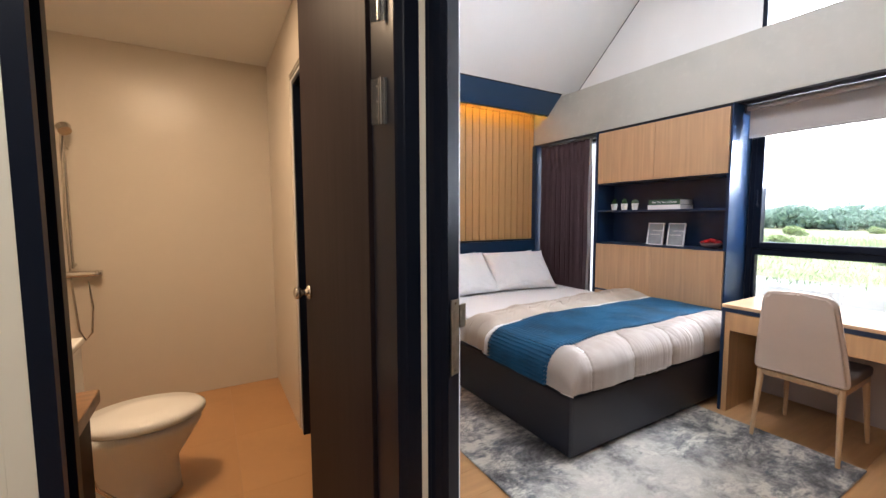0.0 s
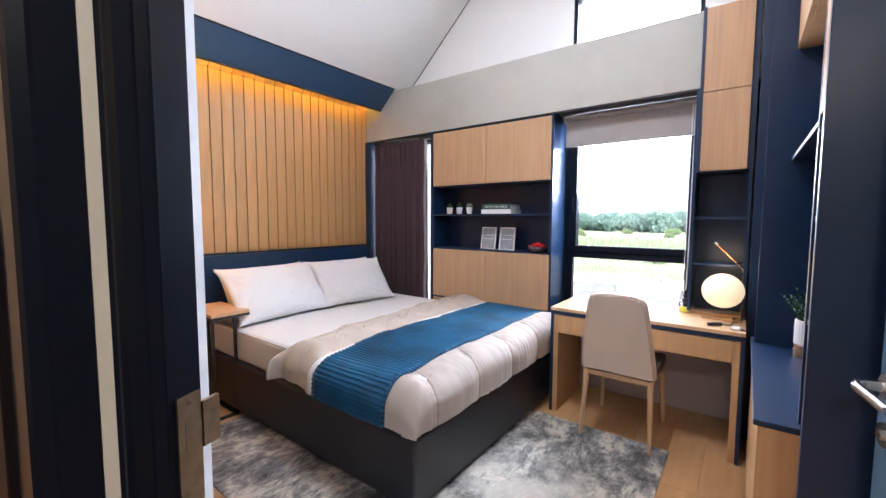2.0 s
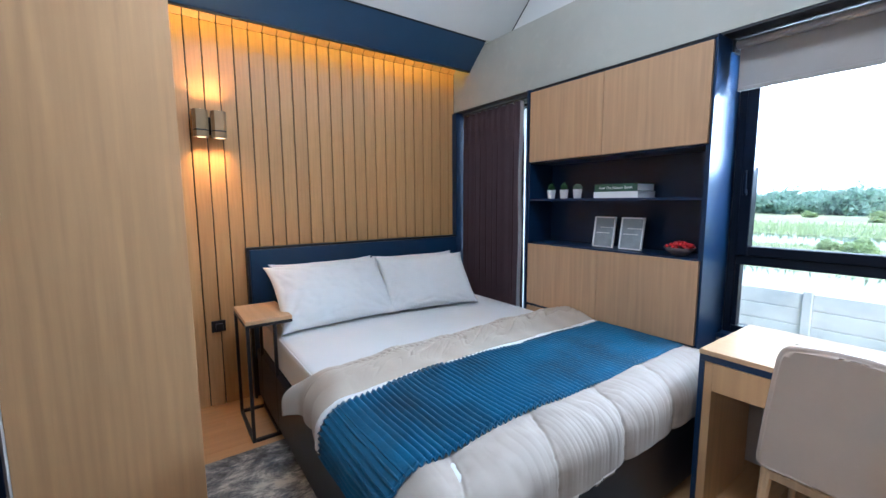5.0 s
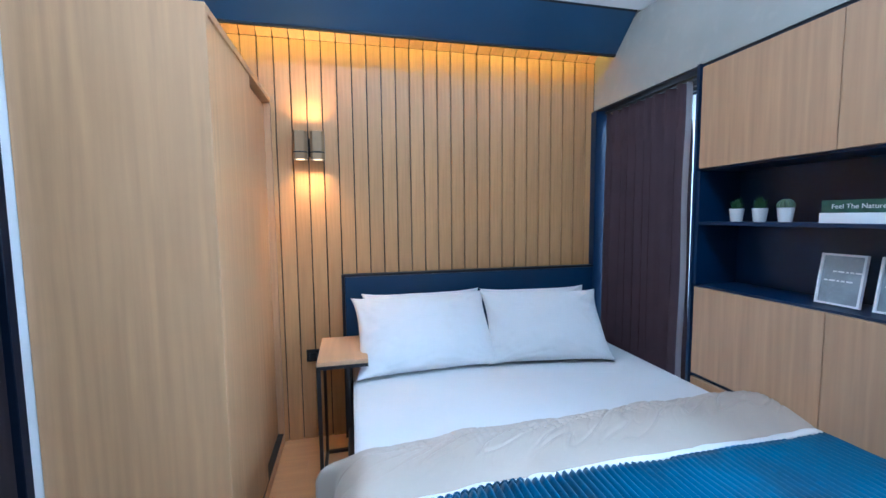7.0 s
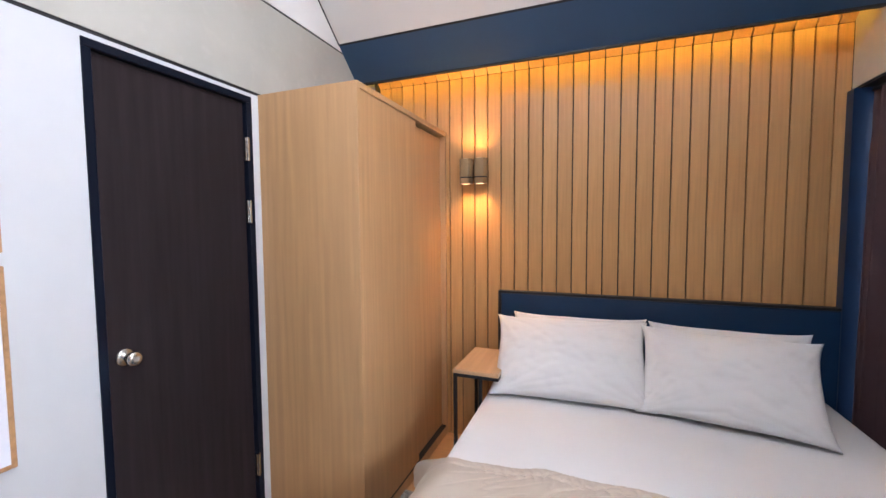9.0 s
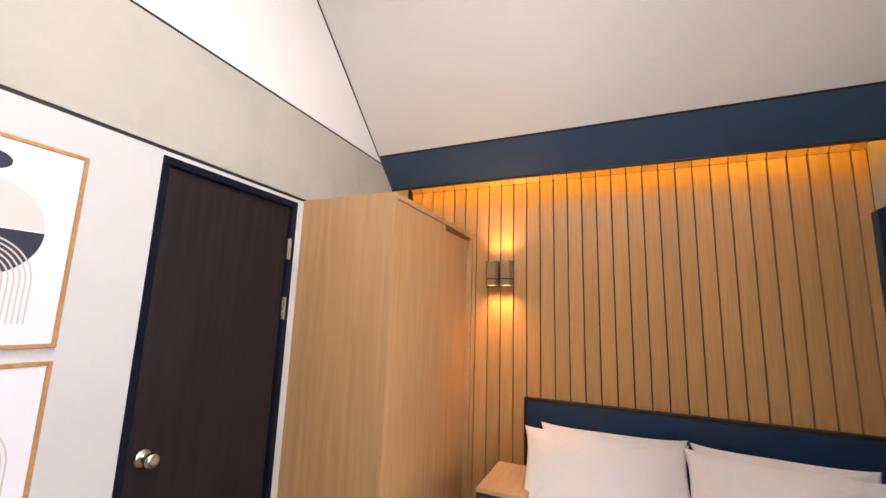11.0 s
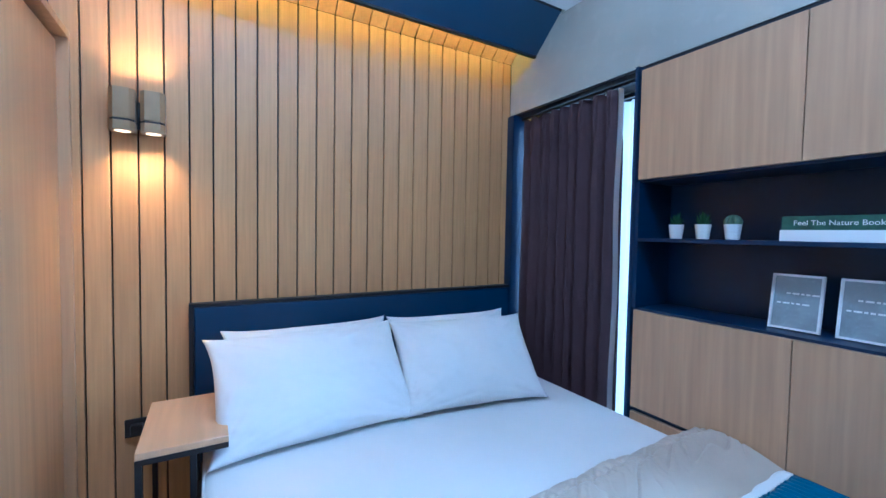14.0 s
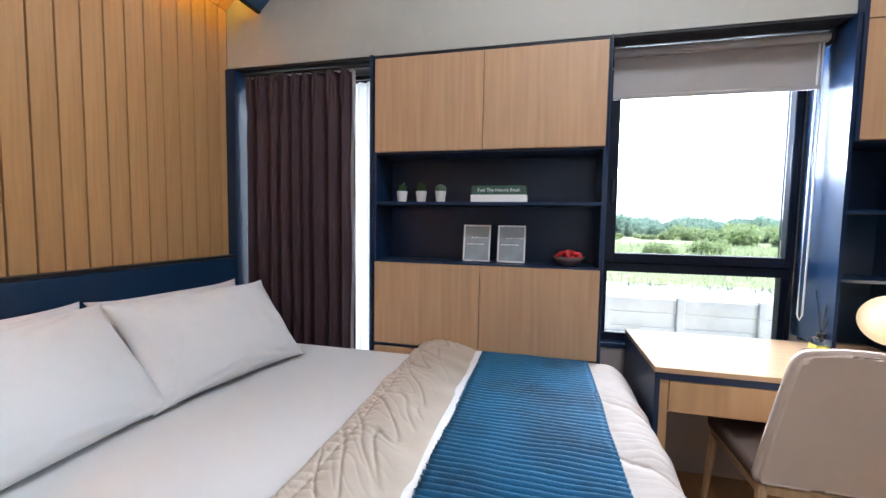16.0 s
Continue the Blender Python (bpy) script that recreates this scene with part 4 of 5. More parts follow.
part("folded_lining", grid_sheet(strip_over(2.335, 2.668, 0.004, DL + 0.03, fold_rib, 8.2, 0.010), 460, 90, 0.010), M_fold, dv, "taupe satin lining folded back", smooth=True)


def pillow(name, cx, cy, cz, w, h, t, tilt, rz, seed, label):
    """A plump pillow with pinched corners and flanged hem, leaning back."""
    bm = bmesh.new()
    n = 64
    grids = []
    for side in (1, -1):
        vs = []
        for i in range(n + 1):
            row = []
            for j in range(n + 1):
                u, v = 2 * i / n - 1, 2 * j / n - 1
                pu = (1 - abs(u) ** 2.6) * (1 - abs(v) ** 2.6)
                pin = 1 - 0.055 * (abs(u * v) ** 0.6 - abs(u) ** 6 * abs(v) ** 6) if abs(u) < 1.1 else 1
                edge = 1 - 0.085 * (1 - abs(v) ** 3) * (abs(u) ** 3)
                edge2 = 1 - 0.08 * (1 - abs(u) ** 4) * (abs(v) ** 3)
                z = side * (t / 2) * max(0, pu) ** 0.55
                z += 0.012 * wav(u * 1.3, v * 1.3, 1.5, seed) * max(0, pu) + (0.008 * wav(u * 1.5, v, 2.6, seed + 2) + 0.003 * wav(u * 2, v * 1.5, 5.0, seed + 4) - 0.010 * abs(math.sin(5 * math.atan2(abs(v), abs(u) + 0.001) + 3 * wav(u, v, 1.5, seed))) ** 6 * (abs(u * v)) + 0.004 * math.sin(9 * (u + v) + 4 * wav(u, v, 2, seed)) * abs(u * v)) * min(1, pu * 3)
                ang = math.atan2(abs(v) - 1.05, abs(u) - 1.05)
                rim = max(abs(u), abs(v))
                pull = max(0.0, 1 - abs(wav(math.cos(ang) * 1.4 + (2 if u > 0 else 0), math.sin(ang) * 1.4 + (3 if v > 0 else 0), 4.5, seed)) * 4.0) ** 1.5
                z -= side * 0.010 * pull * max(0.0, (rim - 0.45) / 0.55) * min(1.0, (1 - rim) * 8)
                row.append(bm.verts.new((u * w / 2 * edge, v * h / 2 * edge2, z)))
            vs.append(row)
        for i in range(n):
            for j in range(n):
                q = (vs[i][j], vs[i + 1][j], vs[i + 1][j + 1], vs[i][j + 1])
                bm.faces.new(q if side > 0 else q[::-1])
        grids.append(vs)
    bmesh.ops.remove_doubles(bm, verts=bm.verts[:], dist=0.0004)
    m = Matrix.Translation((cx, cy, cz)) @ Matrix.Rotation(radians(rz), 4, "Z") @ Matrix.Rotation(radians(tilt), 4, "X")
    bmesh.ops.transform(bm, matrix=m, verts=bm.verts)
    return single(name, bm, M_linen, label, "pillow", (cx, cy, MT), "pillows on the bed", smooth=True)


pillow("pillow", 2.19, 3.665, 0.775, 0.78, 0.46, 0.13, 58, 1, 1.0, "white cotton pillow leaning on the headboard")
pillow("pillow", 2.94, 3.630, 0.770, 0.74, 0.46, 0.13, 58, -5, 2.0, "white cotton pillow leaning on the headboard")
pillow("pillow", 2.158, 3.478, 0.790, 0.835, 0.50, 0.19, 48, 3, 3.0, "white cotton pillow in front of another pillow")
pillow("pillow", 2.880, 3.422, 0.790, 0.755, 0.475, 0.19, 51, -9, 4.0, "white cotton pillow in front of another pillow")

# ---- rug ----
single("rug", box(1.26, 3.012, 0.80, 3.20, 0.0, 0.012, 0.004, 1), M_rug, "grey blue and cream distressed rug under the bed", "rug", (2.1, 2.0, 0))

# ---- chair ----
ch = thing("desk_chair", (3.08, 1.085, 0), "beige leatherette chair with pale tapered wooden legs", "chair")
cy = 1.085


def back_f(u, v):
    """Chair back, from the seat (v=0) to the top (v=1)."""
    w = 0.215 - 0.055 * v ** 1.2
    r = 1.0
    if v > 0.87:
        r = math.sqrt(max(0.0, 1 - ((v - 0.87) / 0.13) ** 2)) * 0.30 + 0.70
    elif v < 0.06:
        r = 0.90 + 0.10 * math.sqrt(max(0.0, 1 - ((0.06 - v) / 0.06) ** 2))
    y = cy + (2 * u - 1) * w * r
    x = 2.965 - 0.085 * v + 0.018 * (1 - (2 * u - 1) ** 2) * (v - 0.4)
    return (x, y, 0.44 + 0.495 * v)


bk = grid_sheet(back_f, 20, 56, 0.0)
bmesh.ops.recalc_face_normals(bk, faces=bk.faces[:])
bmesh.ops.solidify(bk, geom=bk.faces[:], thickness=0.045)
bmesh.ops.bevel(bk, geom=[e for e in bk.edges if e.is_manifold and e.calc_face_angle(0) > 1.0], offset=0.014, segments=3, affect="EDGES")
part("backrest", bk, M_chair, ch, smooth=True)
part("seat", box(2.955, 3.36, cy - 0.205, cy + 0.205, 0.425, 0.485, 0.022, 3), mat("brown_leatherette_seat", (0.16, 0.12, 0.10), 0.5, bump=(150, 0.08)), ch, "brown leatherette seat", smooth=True)
part("seat_frame", boxes((2.93, 3.34, cy - 0.20, cy - 0.175, 0.395, 0.428), (2.93, 3.34, cy + 0.175, cy + 0.20, 0.395, 0.428), (2.93, 2.955, cy - 0.175, cy + 0.175, 0.395, 0.428), (3.315, 3.34, cy - 0.175, cy + 0.175, 0.395, 0.428), bev=0.004), M_chairwood, ch)
for sx, sy in ((2.945, -1), (2.945, 1), (3.325, -1), (3.325, 1)):
    part("leg", rod((sx + (0.05 if sx > 3 else -0.045), cy + sy * 0.198, 0.012), (sx, cy + sy * 0.182, 0.42), 0.010, 0.018, 12), M_chairwood, ch)

# ---- bedside table ----
ns = thing("bedside_table", (1.67, 3.48, 0), "narrow bedside table, oak top on a black tube frame", "side table")
part("tabletop", box(1.560, 1.815, 3.270, 3.70, 0.705, 0.727, 0.0015), M_oak_h, ns, "light oak top")
nsf = [(1.560, 3.270), (1.705, 3.270), (1.705, 3.685), (1.560, 3.685)]
for x, y in nsf:
    part("leg", box(x, x + 0.018, y, y + 0.018, 0.0, 0.687, 0.001), M_metal_black, ns)
part("rail", boxes((1.56, 1.815, 3.270, 3.288, 0.687, 0.7045), (1.56, 1.815, 3.682, 3.70, 0.687, 0.7045), (1.56, 1.578, 3.288, 3.682, 0.687, 0.7045), (1.797, 1.815, 3.288, 3.682, 0.687, 0.7045)), M_metal_black, ns)
part("foot_rail", boxes((1.5785, 1.7045, 3.270, 3.288, 0.0, 0.018), (1.5785, 1.7045, 3.685, 3.703, 0.0, 0.018), (1.56, 1.578, 3.2885, 3.6845, 0.0, 0.018), (1.705, 1.723, 3.2885, 3.6845, 0.0, 0.018)), M_metal_black, ns)

# ---- curtain, blind ----
cu = thing("curtain", (3.60, 3.42, 0.08), "dark aubergine pleated curtain half drawn over the window", "curtain")


def curtain_f(u, v):
    y = 3.106 + 0.704 * u
    z = 0.10 + 2.063 * v
    ph = u * 2 * math.pi * 9.0 + 0.45 * math.sin(v * 2.1 + u * 7) + 0.8 * math.sin(u * 11 + 1)
    amp = 0.036 + 0.010 * (1 - v) + 0.007 * math.sin(u * 23)
    pleat = math.exp(-((v - 0.95) / 0.05) ** 2)
    sn = math.sin(ph)
    sn = (abs(sn) ** 0.75) * (1 if sn > 0 else -1) * (1 - 0.5 * pleat) + 0.4 * pleat * (math.sin(3 * ph) if sn < 0 else 0)
    return (3.560 + amp * sn + 0.008 * wav(u * 4, v, 2, 1.0), y + 0.010 * math.sin(2 * ph) * (1 - pleat), z)


def sheer_f(u, v):
    ph = u * 2 * math.pi * 7
    return (3.690 + 0.014 * math.sin(ph + 0.6 * math.sin(v * 4)), 2.957 + 0.40 * u, 0.105 + 2.03 * v)


part("cloth", grid_sheet(curtain_f, 300, 40, 0.002), M_curtain, cu, smooth=True)


def lining_f(u, v):
    return (3.532 + 0.036 * u, 3.100 - 0.005 * math.sin(2.2 * u) - 0.005 * math.sin(v * 14 + 1), 0.10 + 2.06 * v)


part("lining_edge", grid_sheet(lining_f, 6, 30, 0.0), M_sheer, cu, "pale lining turned out at the edge", smooth=True)
sh_c = thing("sheer_curtain", (3.69, 3.15, 0.105), "white sheer curtain glowing with daylight behind the dark one", "curtain")
part("cloth", grid_sheet(sheer_f, 90, 16, 0.0), M_sheer, sh_c, smooth=True)
part("track", box(3.68, 3.70, 2.957, 3.80, 2.150, 2.166, 0.002), M_metal_black, sh_c, "black curtain track")
part("track", box(3.545, 3.575, 2.96, 3.83, 2.166, 2.182, 0.002), M_metal_black, cu, "black curtain track")
for i in range(10):
    y = 3.12 + i * 0.072
    part("hook", rod((3.560, y, 2.150), (3.560, y, 2.166), 0.006, seg=8), M_steel, cu, "steel curtain hook")

bl = thing("roller_blind", (3.63, 1.27, 2.1), "grey roller blind rolled most of the way up", "blind")
part("cloth", box(3.636, 3.6385, 0.806, 1.696, 1.955, 2.166), M_blind, bl)
part("hem_bar", box(3.630, 3.645, 0.806, 1.696, 1.938, 1.958, 0.003), M_blind, bl)
part("roller", rod((3.618, 0.803, 2.162), (3.618, 1.704, 2.162), 0.021, seg=20), M_blind, bl)
for y in (0.7915, 1.705):
    part("bracket", box(3.592, 3.660, y, y + 0.011, 2.125, 2.184), M_metal_black, bl, "black bracket")
ch_pts = [(3.630, 0.812, 2.15), (3.630, 0.811, 1.7), (3.630, 0.812, 1.2), (3.630, 0.816, 0.89), (3.632, 0.825, 0.865), (3.634, 0.834, 0.89), (3.634, 0.832, 1.3), (3.634, 0.828, 1.8), (3.634, 0.824, 2.15)]
part("chain", tube(ch_pts, 0.004, 6), M_pot, bl, "white bead chain")

# ---- wall lamp, socket ----
wl = thing("wall_lamp", (1.51, 3.89, 1.89), "bronze double up-and-down wall lamp, lit warm", "wall lamp")
part("backplate", box(1.452, 1.560, 3.868, 3.893, 1.83, 1.94, 0.003), M_metal_black, wl)
for cx in (1.462, 1.563):
    oct_ = [(cx - 0.042, 3.855), (cx - 0.042, 3.812), (cx - 0.026, 3.790), (cx + 0.026, 3.790), (cx + 0.042, 3.812), (cx + 0.042, 3.855)]
    bd = part("body", prism(oct_, "z", 1.852, 1.972), M_bronze, wl, "bronze metal housing")
    part("band", prism([(cx + (x - cx) * 0.95, 3.83 + (y - 3.83) * 0.95) for x, y in oct_], "z", 1.844, 1.8515), M_metal_black, bd)
    part("collar", prism(oct_, "z", 1.806, 1.8435), M_bronze, bd)
    for zl in (1.8044, 1.9722):
        part("lens", rod((cx, 3.822, zl), (cx, 3.822, zl + 0.0014), 0.026, seg=20), M_bulb, bd, "glowing warm lens")
    for zz, tz in ((1.796, 0), (1.980, 4)):
        sp_ = new("wall_lamp_spot", bpy.data.lights.new("wall_lamp_spot", "SPOT"))
        sp_.data.energy, sp_.data.color, sp_.data.shadow_soft_size = SPOT, (1.0, 0.50, 0.15), 0.03
        sp_.data.spot_size, sp_.data.spot_blend = radians(108), 1.0
        sp_.matrix_world = look((cx, 3.835, zz), (cx, 3.875, tz))
so = thing("wall_socket", (1.488, 3.893, 0.56), "black double wall socket on the slats", "socket")
part("plate", box(1.445, 1.530, 3.884, 3.896, 0.522, 0.600, 0.004, 2), M_plastic, so)
part("plug", box(1.468, 1.512, 3.850, 3.8835, 0.540, 0.584, 0.006, 2), M_plastic, so)

# ---- desk things ----
tl = thing("table_lamp", (3.52, 0.60, 0.75), "brass table lamp with a glowing opal globe", "lamp")
GC = Vector((3.43, 0.600, 0.925))
part("base", boxes((3.495, 3.507, 0.495, 0.775, 0.7505, 0.760), (3.36, 3.507, 0.495, 0.507, 0.7505, 0.760), (3.36, 3.372, 0.507, 0.70, 0.7505, 0.760), bev=0.002), M_brass, tl, "thin brass base frame")
part("stem", tube([(3.50, 0.501, 0.76), (3.50, 0.501, 1.045), (3.499, 0.508, 1.062), (3.46, 0.560, 1.125), (3.40, 0.640, 1.215)], 0.0045, 8), M_brass, tl, "bent brass stem")
part("tip", rod((3.402, 0.638, 1.212), (3.394, 0.648, 1.224), 0.007, seg=10), M_pot, tl)
gb = lathe([(0.002, -0.106)] + [(0.112 * math.sin(math.pi * i / 18), -0.106 * math.cos(math.pi * i / 18)) for i in range(1, 18)] + [(0.002, 0.106)], tuple(GC), 32)
part("globe", gb, M_globe, tl, "glowing opal glass globe", smooth=True)
part("cord", tube([(3.50, 0.51, 0.756), (3.44, 0.545, 0.754), (3.40, 0.525, 0.754), (3.41, 0.50, 0.754), (3.37, 0.515, 0.754), (3.30, 0.545, 0.754), (3.22, 0.54, 0.755)], 0.003, 6), M_plastic, tl, "black cord")
gl = new("table_lamp_bulb", bpy.data.lights.new("table_lamp_bulb", "POINT"))
gl.data.energy, gl.data.color, gl.data.shadow_soft_size = 0.6, (1.0, 0.72, 0.42), 0.10
gl.location = (3.43, 0.60, 1.10)

sw = thing("cord_switch", (3.20, 0.60, 0.75), "black inline switch and plug lying on the desk", "switch")
part("body", leaf_box(0, 0.085, -0.012, 0.012, 0.7505, 0.770, Vector((3.165, 0.655, 0)), Vector((0.62, -0.785, 0)), Vector((0.785, 0.62, 0)), 0.005), M_plastic, sw)
part("cord", tube([(3.218, 0.588, 0.757), (3.235, 0.555, 0.756), (3.205, 0.52, 0.757), (3.16, 0.505, 0.757), (3.135, 0.475, 0.756)], 0.0035, 6), M_plastic, sw)
part("plug", leaf_box(0, 0.05, -0.011, 0.011, 0.7505, 0.772, Vector((3.155, 0.545, 0)), Vector((-0.2, -0.98, 0)), Vector((0.98, -0.2, 0)), 0.005), M_pot, sw, "pale grey plug")

df = thing("reed_diffuser", (3.50, 0.79, 0.75), "small glass reed diffuser with yellow oil and black sticks", "diffuser")
part("bottle", box(3.475, 3.535, 0.777, 0.837, 0.7885, 0.818, 0.005, 2), M_jar, df, "clear glass bottle")
part("oil", box(3.475, 3.535, 0.777, 0.837, 0.7505, 0.788, 0.005, 2), M_oil, df, "yellow green oil")
part("collar", rod((3.505, 0.807, 0.8185), (3.505, 0.807, 0.838), 0.016, seg=16), M_plastic, df)
for a, b in ((-0.03, 0.03), (0.015, -0.02), (-0.012, -0.035), (0.03, 0.012)):
    part("reed", rod((3.505 - a * 0.2, 0.807 - b * 0.2, 0.80), (3.505 + a, 0.807 + b * 1.2, 0.995 + a), 0.002, seg=6), M_plastic, df)

# ---- shelf things ----
SZ = 1.4125


def small_pot(name, y, label):
    th = thing(name, (3.567, y, SZ), label, "potted plant", "small pots on the shelf")
    part("pot", lathe([(0.002, 0.0), (0.022, 0.0), (0.024, 0.003), (0.031, 0.062), (0.028, 0.062), (0.026, 0.052), (0.002, 0.052)], (3.567, y, SZ), 20), M_pot, th, "white tapered pot", smooth=False)
    return th


def spike_plant(th, cx, cy, cz, n, h, seed, material, w=0.007, spread=0.6):
    rnd = random.Random(seed)
    bm = bmesh.new()
    for i in range(n):
        a = i * 2.4 + rnd.uniform(-0.2, 0.2)
        t = (i + 0.5) / n
        tilt = spread * (0.25 + t)
        ln_ = h * rnd.uniform(0.75, 1.1) * (1.1 - 0.4 * t)
        d_ = Vector((math.cos(a) * math.sin(tilt), math.sin(a) * math.sin(tilt), math.cos(tilt)))
        s_ = Vector((-math.sin(a), math.cos(a), 0)) * w
        b0 = Vector((cx, cy, cz)) + Vector((math.cos(a), math.sin(a), 0)) * 0.006 * t
        mid = b0 + d_ * ln_ * 0.5
        tip = b0 + d_ * ln_ + Vector((0, 0, 0.1 * ln_))
        up = d_.cross(s_).normalized() * w * 0.5
        v = [bm.verts.new(p) for p in (b0 - s_ * 0.6, b0 + s_ * 0.6, mid + s_, mid - s_, tip, mid + up)]
        bm.faces.new((v[0], v[1], v[2], v[5]))
        bm.faces.new((v[0], v[5], v[3]))
        bm.faces.new((v[5], v[2], v[4]))
        bm.faces.new((v[3], v[5], v[4]))
    return part("leaves", bm, material, th)


for k, y in enumerate((2.803, 2.690)):
    th = small_pot("succulent", y, "spiky green succulent in a small white pot")
    spike_plant(th, 3.567, y, SZ + 0.048, 34, 0.062, 10 + k, M_green)
th = small_pot("cactus", 2.578, "round grey-green cactus in a small white pot")
bm = bmesh.new()
rings = []
for j in range(1, 12):
    ph = math.pi * j / 12
    ring = []
    for i in range(36):
        a = 2 * math.pi * i / 36
        r = 0.030 * math.sin(ph) * (1 + 0.10 * math.cos(12 * a))
        ring.append(bm.verts.new((3.567 + r * math.cos(a), 2.578 + r * math.sin(a), SZ + 0.070 - 0.030 * math.cos(ph))))
    rings.append(ring)
for a_, b_ in zip(rings, rings[1:]):
    for i in range(36):
        bm.faces.new((a_[i], a_[(i + 1) % 36], b_[(i + 1) % 36], b_[i]))
bm.faces.new(rings[0][::-1])
bm.faces.new(rings[-1])
part("body", bm, M_cactus, th, "ribbed round cactus")


def book(y0, y1, x0, x1, z0, z1, cover, label):
    th = thing("book", ((x0 + x1) / 2, (y0 + y1) / 2, z0), label, "book", "books on the shelf")
    part("pages", box(x0 + 0.004, x1 - 0.003, y0 + 0.004, y1 - 0.004, z0 + 0.0035, z1 - 0.0035), M_paper, th, "white page block")
    part("cover", boxes((x0, x1, y0, y1, z0, z0 + 0.003), (x0, x1, y0, y1, z1 - 0.003, z1), (x0, x0 + 0.0035, y0, y1, z0 + 0.003, z1 - 0.003)), cover, th)
    return th


book(2.105, 2.395, 3.485, 3.69, SZ, SZ + 0.038, M_paper, "thick white book lying flat under another")
gbk = book(2.112, 2.392, 3.490, 3.688, SZ + 0.0385, SZ + 0.085, M_book, "dark green nature book lying on a white one")
fc = bpy.data.curves.new("spine_title", "FONT")
fc.body, fc.size, fc.align_x, fc.align_y, fc.extrude = "Feel The Nature Book", 0.024, "CENTER", "CENTER", 0.0004
fo = new("spine_title", fc)
fo.matrix_world = pose(3.4888, 2.25, SZ + 0.061, 90, 0, -90)
deps = bpy.context.evaluated_depsgraph_get()
fm = bpy.data.meshes.new_from_object(fo.evaluated_get(deps))
bpy.data.objects.remove(fo)
bm = bmesh.new()
bm.from_mesh(fm)
bmesh.ops.transform(bm, matrix=pose(3.4888, 2.25, SZ + 0.061, 90, 0, -90), verts=bm.verts)
part("title", bm, M_paper, gbk, "white title lettering")


def photo_frame(y0, y1, label):
    th = thing("photo_frame", (3.575, (y0 + y1) / 2, 1.0915), label, "photo frame", "photo frames on the shelf")
    lean = Matrix.Translation((3.565, 0, 1.0935)) @ Matrix.Rotation(radians(9), 4, "Y") @ Matrix.Translation((-3.565, 0, -1.0935))
    def leaning(bm_):
        bmesh.ops.transform(bm_, matrix=lean, verts=bm_.verts)
        return bm_
    h = 0.200
    z0_ = 1.0935
    part("frame", leaning(boxes((3.559, 3.573, y0, y0 + 0.008, z0_, z0_ + h), (3.559, 3.573, y1 - 0.008, y1, z0_, z0_ + h), (3.559, 3.573, y0 + 0.008, y1 - 0.008, z0_, z0_ + 0.008), (3.559, 3.573, y0 + 0.008, y1 - 0.008, z0_ + h - 0.008, z0_ + h))), M_paper, th, "thin white frame")
    pr = part("print", leaning(box(3.566, 3.571, y0 + 0.008, y1 - 0.008, z0_ + 0.008, z0_ + h - 0.008)), M_print, th, "grey print with pale lettering")
    ym = (y0 + y1) / 2
    for zz, w0, w1 in ((0.128, -0.03, 0.05), (0.092, -0.055, 0.035)):
        bars = bmesh.new()
        x = w0
        k = 0
        while x < w1:
            w = (0.012, 0.020, 0.009)[k % 3]
            box(3.5652, 3.5658, ym - x - w, ym - x, z0_ + zz, z0_ + zz + 0.006, into=bars)
            x += w + 0.005
            k += 1
        part("lettering", leaning(bars), M_paper, pr)
    part("strut", box(3.60, 3.606, ym - 0.02, ym + 0.02, 1.0915, 1.23), M_plastic, th)


photo_frame(2.298, 2.446, "small white-framed grey print standing on the shelf")
photo_frame(2.110, 2.258, "small white-framed grey print standing on the shelf")

bw = thing("fruit_bowl", (3.555, 1.888, 1.0915), "low dark stoneware bowl heaped with red berries", "bowl")
part("bowl", lathe([(0.002, 0.0), (0.035, 0.0), (0.040, 0.005), (0.064, 0.024), (0.080, 0.046), (0.076, 0.046), (0.060, 0.028), (0.038, 0.012), (0.002, 0.010)], (3.555, 1.888, 1.0915), 28), M_bowl, bw, smooth=True)
rnd = random.Random(5)
for i in range(46):
    r, a = 0.068 * math.sqrt(rnd.random()), rnd.uniform(0, 6.28)
    z = 1.0915 + 0.044 + 0.026 * (1 - (r / 0.075) ** 2) - rnd.uniform(0, 0.006)
    b = bmesh.new()
    bmesh.ops.create_icosphere(b, subdivisions=1, radius=rnd.uniform(0.011, 0.014), matrix=Matrix.Translation((3.555 + r * math.cos(a), 1.888 + r * math.sin(a), z)))
    part("berry", b, M_red, bw, smooth=True)

